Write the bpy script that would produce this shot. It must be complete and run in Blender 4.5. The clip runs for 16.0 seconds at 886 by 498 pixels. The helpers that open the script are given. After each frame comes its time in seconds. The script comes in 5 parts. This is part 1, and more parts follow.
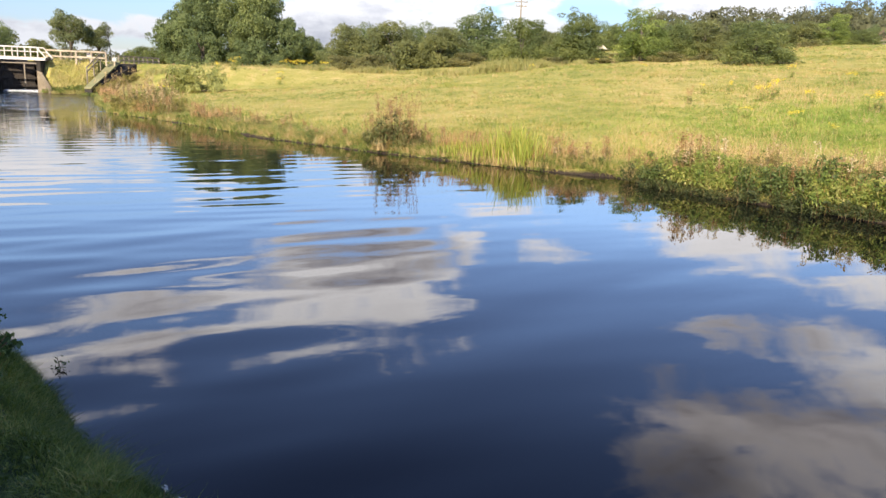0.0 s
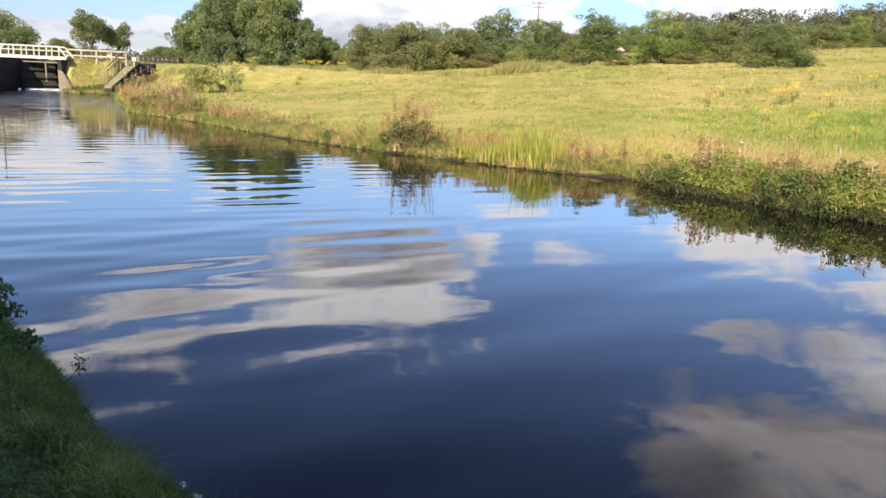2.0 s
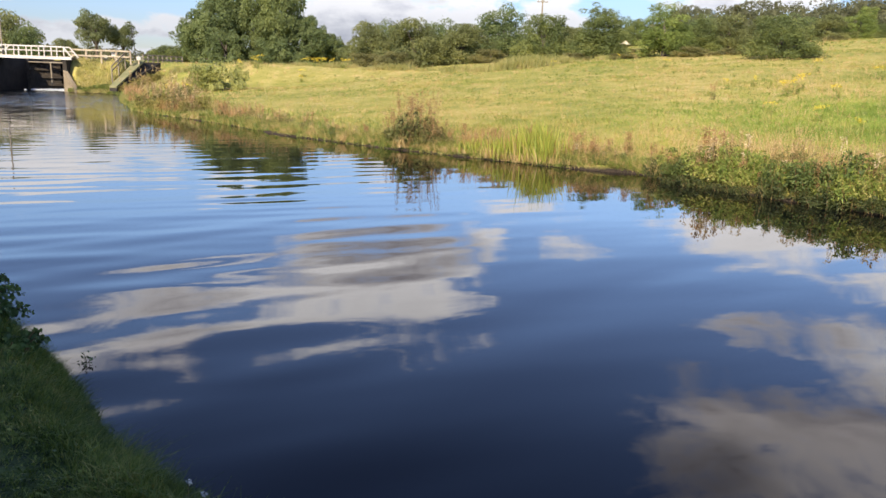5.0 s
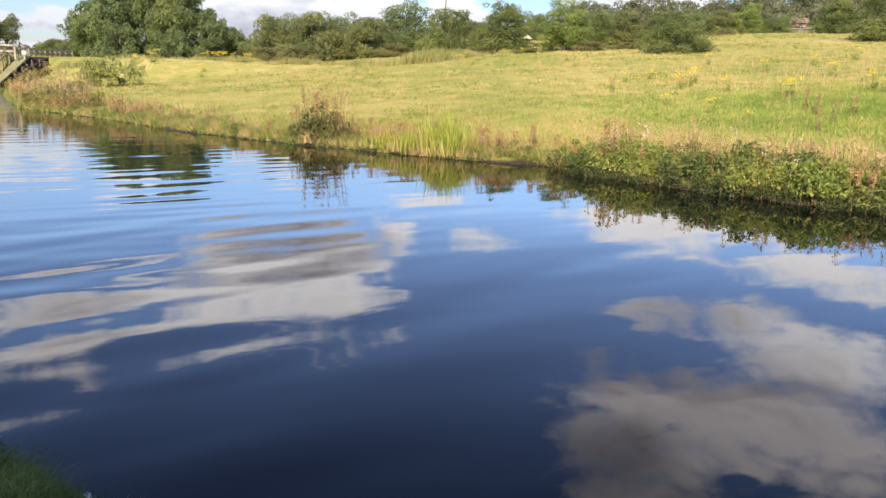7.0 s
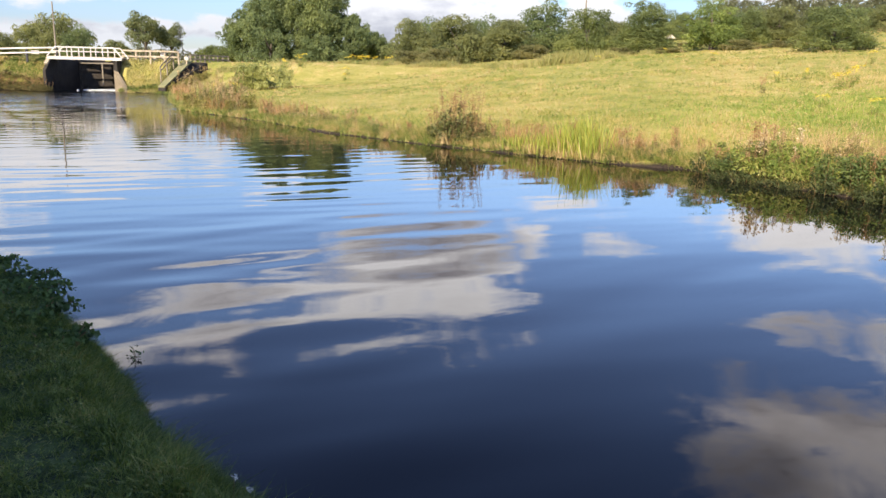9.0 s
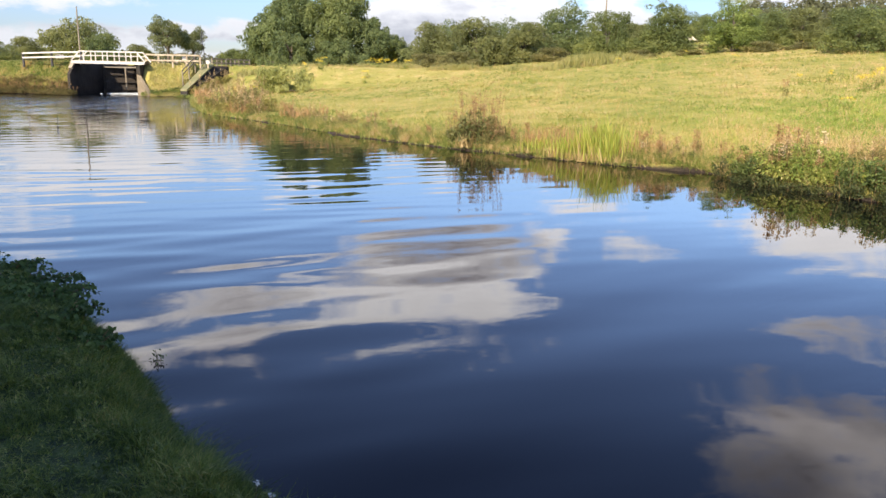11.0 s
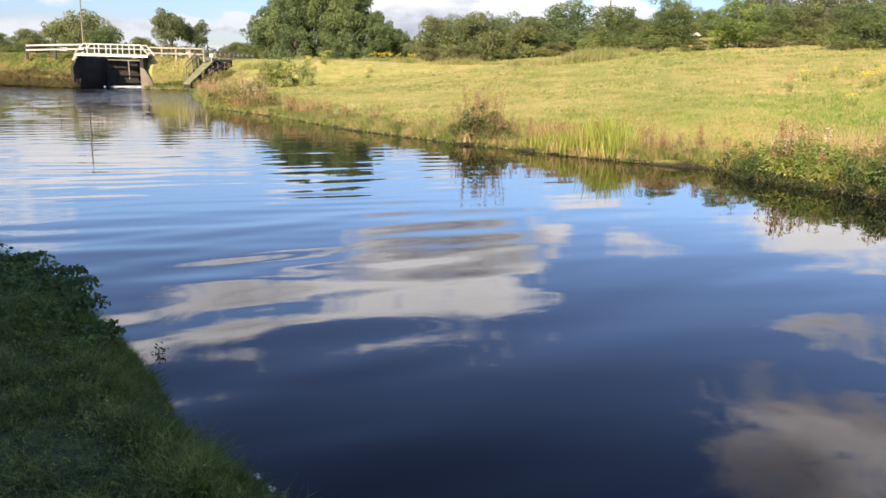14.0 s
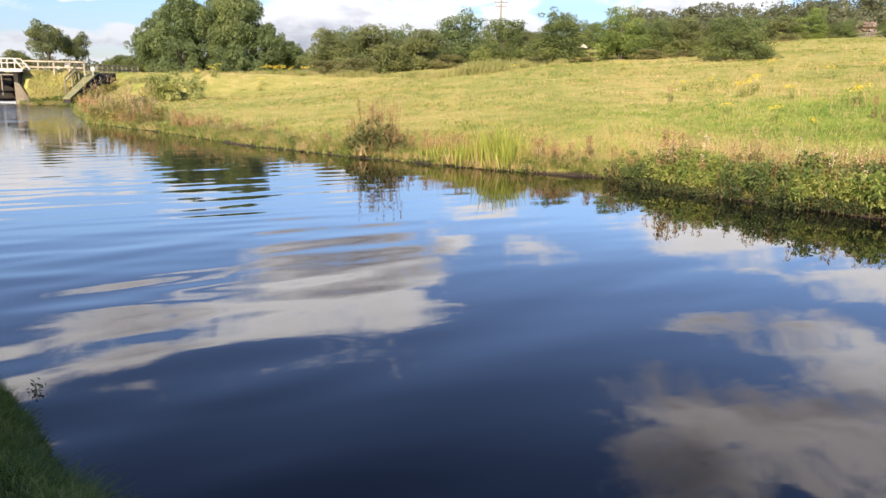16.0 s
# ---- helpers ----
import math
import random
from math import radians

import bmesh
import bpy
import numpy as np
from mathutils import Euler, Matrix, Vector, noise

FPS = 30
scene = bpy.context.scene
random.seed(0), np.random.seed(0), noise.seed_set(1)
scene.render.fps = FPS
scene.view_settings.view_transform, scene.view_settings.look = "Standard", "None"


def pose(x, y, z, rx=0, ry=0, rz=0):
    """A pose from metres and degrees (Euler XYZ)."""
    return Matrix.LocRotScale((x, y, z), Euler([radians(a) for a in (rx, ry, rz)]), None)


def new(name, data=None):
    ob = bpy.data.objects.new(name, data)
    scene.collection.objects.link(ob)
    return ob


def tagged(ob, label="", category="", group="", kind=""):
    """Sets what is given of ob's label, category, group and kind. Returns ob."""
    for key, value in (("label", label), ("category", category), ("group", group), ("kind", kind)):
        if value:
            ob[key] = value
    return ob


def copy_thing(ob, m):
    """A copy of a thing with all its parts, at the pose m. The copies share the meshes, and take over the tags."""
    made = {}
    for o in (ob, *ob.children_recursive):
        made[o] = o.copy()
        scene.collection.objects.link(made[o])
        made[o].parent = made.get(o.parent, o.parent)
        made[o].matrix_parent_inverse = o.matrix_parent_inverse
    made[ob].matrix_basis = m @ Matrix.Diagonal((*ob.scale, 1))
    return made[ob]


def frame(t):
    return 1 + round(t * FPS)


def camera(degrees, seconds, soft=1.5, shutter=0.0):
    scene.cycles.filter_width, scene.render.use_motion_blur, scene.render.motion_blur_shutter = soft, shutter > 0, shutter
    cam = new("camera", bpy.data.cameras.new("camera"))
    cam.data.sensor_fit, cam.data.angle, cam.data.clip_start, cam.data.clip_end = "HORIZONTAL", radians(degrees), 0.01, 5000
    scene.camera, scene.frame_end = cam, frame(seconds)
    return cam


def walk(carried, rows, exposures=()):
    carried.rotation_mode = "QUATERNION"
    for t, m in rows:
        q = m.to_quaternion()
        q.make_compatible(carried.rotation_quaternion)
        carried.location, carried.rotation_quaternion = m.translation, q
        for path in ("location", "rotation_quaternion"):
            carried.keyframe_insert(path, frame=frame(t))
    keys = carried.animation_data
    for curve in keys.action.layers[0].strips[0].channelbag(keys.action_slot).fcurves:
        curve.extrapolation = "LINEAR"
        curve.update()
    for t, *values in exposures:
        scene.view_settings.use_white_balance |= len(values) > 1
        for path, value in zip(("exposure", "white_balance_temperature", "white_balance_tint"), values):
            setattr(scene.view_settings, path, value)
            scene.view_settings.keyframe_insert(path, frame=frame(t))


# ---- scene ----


cam = camera(59.04, 16.0)
PATH = [
    (0.0, pose(-0.001, -0.019, 1.995, 77.761, -1.969, -6.199)),
    (0.5, pose(-0.007, -0.021, 1.997, 77.893, -2.128, -5.339)),
    (1.0, pose(-0.014, -0.017, 1.992, 77.821, -2.057, -4.911)),
    (1.5, pose(-0.017, -0.023, 1.994, 77.709, -2.261, -4.833)),
    (2.0, pose(-0.012, -0.026, 1.997, 77.787, -2.246, -4.998)),
    (2.5, pose(-0.009, -0.024, 1.999, 77.921, -1.950, -4.444)),
    (3.0, pose(-0.008, -0.020, 1.996, 78.175, -1.776, -4.080)),
    (5.5, pose(0.011, -0.032, 2.000, 77.397, -1.434, -5.268)),
    (6.0, pose(0.022, -0.031, 1.993, 77.661, -1.199, -8.703)),
    (6.5, pose(0.018, -0.013, 1.988, 77.477, -1.333, -10.882)),
    (7.0, pose(0.020, -0.015, 1.992, 77.253, -1.444, -11.410)),
    (7.5, pose(0.010, -0.016, 1.992, 76.593, -1.337, -9.831)),
    (8.0, pose(0.001, -0.013, 1.996, 76.448, -0.969, -6.237)),
    (8.5, pose(-0.003, -0.001, 1.990, 77.191, -0.584, -3.050)),
    (9.0, pose(-0.010, 0.023, 1.979, 77.196, -0.991, -1.644)),
    (11.5, pose(-0.022, 0.033, 2.001, 77.383, -0.824, -0.118)),
    (12.0, pose(-0.018, 0.021, 2.005, 77.326, -1.106, -0.083)),
    (12.5, pose(-0.018, 0.021, 2.004, 77.257, -1.273, -0.029)),
    (13.0, pose(-0.011, 0.019, 2.009, 77.174, -1.176, -0.137)),
    (13.5, pose(-0.014, 0.034, 2.011, 77.072, -1.070, -0.094)),
    (14.0, pose(-0.015, 0.026, 2.000, 76.963, -1.082, -0.010)),
    (14.5, pose(-0.004, 0.029, 2.006, 76.805, -1.038, -0.154)),
    (15.0, pose(0.024, 0.001, 2.013, 77.050, -0.817, -1.455)),
    (15.5, pose(0.042, 0.004, 2.016, 77.729, -0.610, -4.404)),
    (16.0, pose(0.033, 0.065, 2.032, 77.899, -0.719, -7.484)),
]
walk(cam, PATH, [(0.0, 0.53), (1.5, 0.53), (3.0, 0.43), (5.5, 0.36), (7.0, 0.52), (8.5, 0.53), (9.0, 0.52), (12.5, 0.51), (14.5, 0.54), (16.0, 0.51)])

# ---- light ----
SUN_ELEV, SUN_FROM = 33.0, Vector((-0.42, -0.91, 0.0)).normalized()   # the sun stands behind and to one side
sun_dir = Vector((SUN_FROM.x * math.cos(radians(SUN_ELEV)), SUN_FROM.y * math.cos(radians(SUN_ELEV)), math.sin(radians(SUN_ELEV))))
sun = new("sun", bpy.data.lights.new("sun", "SUN"))
sun.data.energy, sun.data.angle, sun.data.color = 6.3, radians(0.6), (1.0, 0.87, 0.68)
sun.rotation_euler = sun_dir.to_track_quat("Z", "Y").to_euler()


class Nodes:
    """A small writer of node trees."""

    def __init__(self, tree):
        self.t = tree
        tree.nodes.clear()

    def add(self, kind, props=None, **sockets):
        n = self.t.nodes.new(kind)
        for k, v in (props or {}).items():
            setattr(n, k, v)
        for k, v in sockets.items():
            self.put(n.inputs[k.replace("_", " ")] if k.replace("_", " ") in n.inputs else n.inputs[int(k[1:])], v)
        return n

    def put(self, socket, v):
        if isinstance(v, bpy.types.NodeSocket):
            self.t.links.new(v, socket)
        elif isinstance(v, bpy.types.Node):
            self.t.links.new(v.outputs[0], socket)
        else:
            socket.default_value = v

    def math(self, op, a, b=0.0, c=0.0):
        n = self.t.nodes.new("ShaderNodeMath")
        n.operation = op
        for i, v in enumerate((a, b, c)):
            self.put(n.inputs[i], v)
        return n.outputs[0]

    def vec(self, op, a, b=(0, 0, 0)):
        n = self.t.nodes.new("ShaderNodeVectorMath")
        n.operation = op
        self.put(n.inputs[0], a)
        self.put(n.inputs[1], b)
        return n.outputs["Value"] if op in ("DOT_PRODUCT", "LENGTH") else n.outputs[0]

    def span(self, v, a, b, c=0.0, d=1.0, smooth=True):
        n = self.t.nodes.new("ShaderNodeMapRange")
        n.interpolation_type = "SMOOTHSTEP" if smooth else "LINEAR"
        for i, q in enumerate((v, a, b, c, d)):
            self.put(n.inputs[i], q)
        return n.outputs[0]

    def noise(self, vector, scale, detail=4.0, rough=0.55, distortion=0.0):
        n = self.t.nodes.new("ShaderNodeTexNoise")
        self.put(n.inputs["Vector"], vector)
        n.inputs["Scale"].default_value, n.inputs["Detail"].default_value = scale, detail
        n.inputs["Roughness"].default_value, n.inputs["Distortion"].default_value = rough, distortion
        return n.outputs[0]

    def mix(self, f, a, b):
        n = self.t.nodes.new("ShaderNodeMix")
        n.data_type = "RGBA"
        self.put(n.inputs[0], f)
        self.put(n.inputs[6], a if not isinstance(a, tuple) else (*a[:3], 1))
        self.put(n.inputs[7], b if not isinstance(b, tuple) else (*b[:3], 1))
        return n.outputs[2]

    def ramp(self, f, stops):
        n = self.t.nodes.new("ShaderNodeValToRGB")
        self.put(n.inputs[0], f)
        e = n.color_ramp.elements
        while len(e) < len(stops):
            e.new(0.5)
        for el, (p, c) in zip(e, stops):
            el.position, el.color = p, (*c, 1)
        return n.outputs[0]


# Sky: clear blue with fair-weather cloud, each bank of cloud at its bearing and height
CLOUDS = [  # bearing, height, half width, half height, weight
    (0, 15.2, 6.2, 3.3, 1.35), (-4, 17.2, 5.0, 2.0, 1.1), (3, 13.2, 3.6, 2.2, 1.0), (-10, 18.0, 4.2, 1.9, 1.0), (-16, 18.4, 5.5, 2.3, 1.1), (-22, 19.4, 4.5, 1.9, 1.0), (-10, 14.0, 5.0, 0.8, 0.75),
    (8, 11.6, 2.4, 1.0, 0.6), (14.8, 11.9, 3.2, 1.0, 0.52), (10.5, 9.5, 4.8, 1.0, 0.66), (0, 7.2, 2.4, 1.1, 0.8),
    (28.5, 10.2, 6.6, 1.6, 1.15), (39.5, 12.5, 6.0, 1.2, 0.95), (28.2, 16.4, 4.2, 1.2, 0.85), (35, 16.8, 5.0, 1.6, 1.0), (39.5, 18.2, 5.0, 2.0, 1.15),
    (33.5, 22.8, 10.2, 2.7, 1.3), (27.5, 25.6, 5.6, 3.6, 1.15), (40, 23.5, 6.0, 2.6, 1.1), (29, 29.0, 6.0, 2.4, 1.0), (44, 30.0, 7.0, 3.0, 1.0),
    (-30, 4.6, 9.0, 1.1, 1.0), (-25, 1.8, 7.0, 1.0, 1.05), (-15.5, 2.5, 4.0, 0.8, 1.0), (-16, 0.9, 6.0, 0.6, 0.8), (-18, 5.4, 7.0, 0.6, 0.7),
    (0.5, 3.6, 7.6, 2.2, 1.2), (5.6, 4.0, 2.6, 1.6, 1.15), (12.4, 3.6, 2.2, 1.7, 1.15), (9.6, 5.9, 3.0, 0.6, 0.8), (24, 6.0, 6.2, 1.3, 1.1), (-24, 6.8, 10.0, 1.1, 0.9), (-34, 9.5, 9.0, 1.4, 0.8), (-9, 8.4, 5.0, 0.6, 0.5),
    (95, 16.0, 22.0, 6.0, 0.8), (-80, 14.0, 22.0, 6.0, 0.8), (170, 18.0, 30.0, 6.0, 0.7),
]
SHADES = [  # the thick grey bellies: bearing, height, half width, half height, depth
    (0.5, 12.6, 6.4, 2.3, 0.95), (-6, 14.4, 5.0, 1.4, 0.5), (-15, 17.4, 8.0, 2.2, 0.4), (28, 20.6, 9.0, 1.8, 0.85), (36.5, 20.4, 6.0, 1.3, 0.7), (25.5, 27.0, 6.0, 3.2, 0.95), (34, 29.0, 8.0, 2.6, 0.9), (33, 20.0, 16.0, 9.0, 0.27),
    (29.5, 16.4, 7.0, 1.8, 0.72), (36, 15.2, 4.0, 0.9, 0.4), (-0.5, 2.8, 5.5, 2.0, 0.55), (2.0, 4.9, 3.4, 0.9, 0.4), (-25, 2.6, 7.0, 0.9, 0.4), (-15, 2.0, 5.0, 0.7, 0.35), (24, 5.2, 6.0, 0.8, 0.4), (13.2, 2.9, 2.4, 0.9, 0.35),
]
GAPS = [(29.0, 18.9, 3.4, 0.7, 0.85), (34.6, 26.2, 1.0, 0.5, 1.2), (38.5, 28.6, 3.5, 1.2, 0.9)]   # holes that show the blue
world = bpy.data.worlds.new("sky")
scene.world = world
world.use_nodes = True
N = Nodes(world.node_tree)
sky = N.add("ShaderNodeTexSky", {"sky_type": "NISHITA", "sun_disc": False, "sun_elevation": radians(SUN_ELEV),
                                 "sun_rotation": math.atan2(SUN_FROM.x, SUN_FROM.y), "dust_density": 0.1, "ozone_density": 3.0})
way = N.vec("NORMALIZE", N.add("ShaderNodeTexCoord").outputs["Generated"])
xyz = N.add("ShaderNodeSeparateXYZ", None, _0=way)
flat = N.math("SQRT", N.math("ADD", N.math("MULTIPLY", xyz.outputs[0], xyz.outputs[0]), N.math("MULTIPLY", xyz.outputs[1], xyz.outputs[1])))
elev = N.math("MULTIPLY", N.math("ARCTAN2", xyz.outputs[2], flat), 57.29578)
bear = N.math("MULTIPLY", N.math("ARCTAN2", xyz.outputs[0], xyz.outputs[1]), 57.29578)
stretch = N.vec("MULTIPLY", way, (1.0, 1.0, 3.2))
warp = N.math("MULTIPLY", N.math("SUBTRACT", N.noise(stretch, 9.0, 3.0, 0.5), 0.5), 5.0)
bear_w, elev_w = N.math("ADD", bear, warp), N.math("ADD", elev, N.math("MULTIPLY", N.math("SUBTRACT", N.noise(stretch, 11.0, 3.0, 0.5, 0.3), 0.5), N.span(elev, 3.0, 16.0, 1.2, 2.6)))
puff = N.noise(stretch, 8.0, 8.0, 0.6, 0.4)
wisp = N.noise(N.vec("MULTIPLY", way, (1.0, 1.0, 2.0)), 30.0, 6.0, 0.6, 0.3)
rough = N.math("ADD", N.math("MULTIPLY", N.math("SUBTRACT", puff, 0.5), 2.4), N.math("MULTIPLY", N.math("SUBTRACT", wisp, 0.5), 1.5))


def bank_field(rows):
    """The strongest of many soft ellipses, at every bearing and height."""
    best = -1.0
    for az, el, w, h, s in rows:
        dx = N.math("DIVIDE", N.math("SUBTRACT", bear_w, az), w)
        dy = N.math("DIVIDE", N.math("SUBTRACT", elev_w, el), h)
        r2 = N.math("ADD", N.math("MULTIPLY", dx, dx), N.math("MULTIPLY", dy, dy))
        best = N.math("MAXIMUM", best, N.math("SUBTRACT", s, N.math("MULTIPLY", r2, 0.65)))
    return best


holes = N.math("MAXIMUM", 0.0, bank_field(GAPS))
dense = N.math("SUBTRACT", N.math("ADD", bank_field(CLOUDS), rough), N.math("MULTIPLY", holes, 1.3))
cover = N.span(dense, N.span(elev, 7.0, 13.0, 0.1, -0.08), N.math("ADD", N.span(elev, 6.0, 13.0, 0.75, 1.0), N.span(elev, 14.0, 20.0, 0.0, 0.3)))
belly = N.math("MAXIMUM", 0.0, N.math("ADD", bank_field(SHADES), N.math("ADD", N.math("MULTIPLY", N.math("SUBTRACT", puff, 0.5), 1.1), N.math("MULTIPLY", N.math("SUBTRACT", wisp, 0.5), N.span(elev, 6.0, 12.0, 1.6, 0.3)))))
shade = N.math("MINIMUM", 1.0, N.math("ADD", N.math("MULTIPLY", belly, 0.95), N.math("MULTIPLY", N.span(dense, 0.6, 1.6), 0.12)))
glow = N.math("ADD", N.span(elev, 2.0, 12.0, 0.64, 1.5), N.math("SUBTRACT", N.span(elev, 12.5, 17.0, 0.0, 0.45), N.span(elev, 18.0, 23.0, 0.0, 0.22)))
lit = N.mix(N.span(elev, 2.0, 9.0), (0.95, 0.97, 1.04), (1.0, 0.97, 0.98))
lit = N.mix(N.span(elev, 18.0, 23.0), lit, (1.0, 0.92, 0.91))
white = N.mix(shade, lit, N.mix(N.span(elev, 5.0, 10.0), (0.5, 0.53, 0.64), (0.3, 0.28, 0.31)))
cloud = N.add("ShaderNodeBackground", None, Color=white, Strength=glow)
deep = N.ramp(N.span(elev, 0.0, 40.0, smooth=False), [(0.0, (0.29, 0.29, 0.36)), (0.13, (0.42, 0.44, 0.56)), (0.24, (0.96, 0.97, 1.13)), (0.35, (0.84, 0.82, 0.98)), (0.47, (0.9, 0.84, 0.99)), (0.75, (0.61, 0.55, 0.66))])
blue = N.add("ShaderNodeBackground", None, Color=N.vec("MULTIPLY", sky, deep), Strength=0.2)
both = N.add("ShaderNodeMixShader", None, _0=cover, _1=blue, _2=cloud)
N.add("ShaderNodeOutputWorld", None, Surface=both)

# ---- materials ----
def material(name):
    m = bpy.data.materials.new(name)
    m.use_nodes = True
    return m, Nodes(m.node_tree)


def finish(n, color, rough=0.8, bump=None, strength=0.3, distance=0.02, metal=0.0, ior=1.45, normal=None):
    b = n.add("ShaderNodeBsdfPrincipled", None, Base_Color=color, Roughness=rough, Metallic=metal, IOR=ior)
    if bump is not None:
        n.put(b.inputs["Normal"], n.add("ShaderNodeBump", None, Strength=strength, Distance=distance, Height=bump))
    n.add("ShaderNodeOutputMaterial", None, Surface=b)


def leaf_material(name, dark, mid, light, through_light=0.48, patch=0.5):
    """Foliage: each leaf its own shade, with broader drifts of colour over the plant."""
    m, n = material(name)
    each = n.add("ShaderNodeNewGeometry").outputs["Random Per Island"]
    place = n.add("ShaderNodeTexCoord").outputs["Object"]
    drift = n.noise(place, patch, 3.0)
    f = n.math("ADD", n.math("MULTIPLY", each, 0.42), n.math("MULTIPLY", n.span(drift, 0.3, 0.7), 0.55))
    dark, mid, light = [(c[0] * 1.06, c[1] * 1.02, c[2] * 0.95) for c in (dark, mid, light)]
    col = n.ramp(f, [(0.1, dark), (0.5, mid), (0.95, light)])
    a = n.add("ShaderNodeBsdfPrincipled", None, Base_Color=col, Roughness=0.7)
    b = n.add("ShaderNodeBsdfTranslucent", None, Color=n.mix(0.5, col, light))
    n.add("ShaderNodeOutputMaterial", None, Surface=n.add("ShaderNodeMixShader", None, _0=through_light, _1=a, _2=b))
    return m


def plain_material(name, a, b, scale, rough=0.8, bump=0.3, distance=0.01, fine=6.0, metal=0.0):
    """Two colours in broad stains with a finer grain over them."""
    m, n = material(name)
    place = n.add("ShaderNodeTexCoord").outputs["Object"]
    broad, grain = n.noise(place, scale, 5.0, 0.6), n.noise(place, scale * fine, 4.0, 0.65)
    f = n.math("ADD", n.math("MULTIPLY", n.span(broad, 0.3, 0.7), 0.7), n.math("MULTIPLY", n.span(grain, 0.3, 0.7), 0.3))
    finish(n, n.mix(f, a, b), rough, grain, bump, distance, metal)
    return m


ASH_LEAF = leaf_material("ash_leaf", (0.115, 0.149, 0.069), (0.196, 0.230, 0.109), (0.310, 0.333, 0.161), 0.55)
OAK_LEAF = leaf_material("oak_leaf", (0.074, 0.107, 0.046), (0.151, 0.201, 0.081), (0.284, 0.336, 0.137))
HEDGE_LEAF = leaf_material("hedge_leaf", (0.123, 0.143, 0.059), (0.218, 0.246, 0.094), (0.347, 0.347, 0.140))
DARK_LEAF = leaf_material("dark_leaf", (0.084, 0.118, 0.047), (0.169, 0.212, 0.070), (0.320, 0.344, 0.114))
BRIGHT_LEAF = leaf_material("bright_leaf", (0.11, 0.155, 0.045), (0.23, 0.3, 0.08), (0.42, 0.48, 0.14))
# far foliage: distance haze is mixed into the leaf colour
HAZED_LEAF = leaf_material("far_leaf", (0.09, 0.1, 0.058), (0.15, 0.16, 0.085), (0.21, 0.21, 0.11))
BROWN_LEAF = leaf_material("brown_leaf", (0.115, 0.127, 0.052), (0.218, 0.218, 0.086), (0.333, 0.299, 0.127))
BARK = plain_material("bark", (0.07, 0.055, 0.04), (0.16, 0.13, 0.1), 3.0, 0.9, 0.6)
WHITE_PAINT = plain_material("white_paint", (0.66, 0.61, 0.56), (0.5, 0.45, 0.39), 1.5, 0.5, 0.1)
CREAM_PAINT = plain_material("weathered_white_paint", (0.52, 0.43, 0.31), (0.32, 0.25, 0.17), 2.0, 0.65, 0.15)
DARK_PAINT = plain_material("black_paint", (0.03, 0.028, 0.026), (0.06, 0.055, 0.05), 2.0, 0.5, 0.1)
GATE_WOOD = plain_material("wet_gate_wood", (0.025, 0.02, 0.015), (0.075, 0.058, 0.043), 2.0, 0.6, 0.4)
# lock stone, coloured near black to stand for the shade on its faces
SHADED_LOCK_STONE = plain_material("dark_lock_stone", (0.016, 0.013, 0.01), (0.05, 0.041, 0.032), 0.8, 0.95, 0.5, 0.03)
PALE_STONE = plain_material("pale_coping_stone", (0.42, 0.34, 0.24), (0.26, 0.21, 0.15), 1.2, 0.85, 0.4, 0.02)
MOSSY_STONE = plain_material("mossy_stone", (0.15, 0.16, 0.07), (0.28, 0.25, 0.13), 1.2, 0.9, 0.4, 0.02)
WING_STONE = plain_material("weathered_wing_stone", (0.33, 0.26, 0.17), (0.18, 0.14, 0.09), 1.4, 0.9, 0.5, 0.03)


def ground_material():
    m, n = material("meadow_turf")
    place = n.add("ShaderNodeTexCoord").outputs["Object"]
    z = n.add("ShaderNodeSeparateXYZ", None, _0=place).outputs[2]
    broad, middle, fine = n.noise(place, 0.11, 4.0, 0.6), n.noise(place, 0.9, 4.0, 0.6), n.noise(place, 9.0, 5.0, 0.7)
    f = n.math("ADD", n.math("MULTIPLY", n.span(broad, 0.32, 0.68), 0.45),
               n.math("ADD", n.math("MULTIPLY", n.span(middle, 0.36, 0.64), 0.32), n.math("MULTIPLY", n.span(fine, 0.36, 0.64), 0.32)))
    turf = n.ramp(f, [(0.1, (0.17, 0.21, 0.03)), (0.45, (0.31, 0.29, 0.06)), (0.75, (0.41, 0.35, 0.1)), (1.0, (0.58, 0.42, 0.18))])
    soil = n.mix(n.span(fine, 0.3, 0.7), (0.018, 0.012, 0.008), (0.055, 0.038, 0.024))
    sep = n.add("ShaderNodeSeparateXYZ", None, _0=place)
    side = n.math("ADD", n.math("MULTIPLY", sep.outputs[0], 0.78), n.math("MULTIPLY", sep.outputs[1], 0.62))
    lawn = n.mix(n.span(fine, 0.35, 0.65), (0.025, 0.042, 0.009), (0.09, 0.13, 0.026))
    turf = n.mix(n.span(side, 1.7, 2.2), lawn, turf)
    col = n.mix(n.span(n.math("ADD", z, n.math("MULTIPLY", middle, 0.25)), 0.16, 0.29), soil, turf)
    finish(n, col, 0.9, n.math("ADD", fine, n.math("MULTIPLY", middle, 0.7)), 0.6, 0.12)
    return m


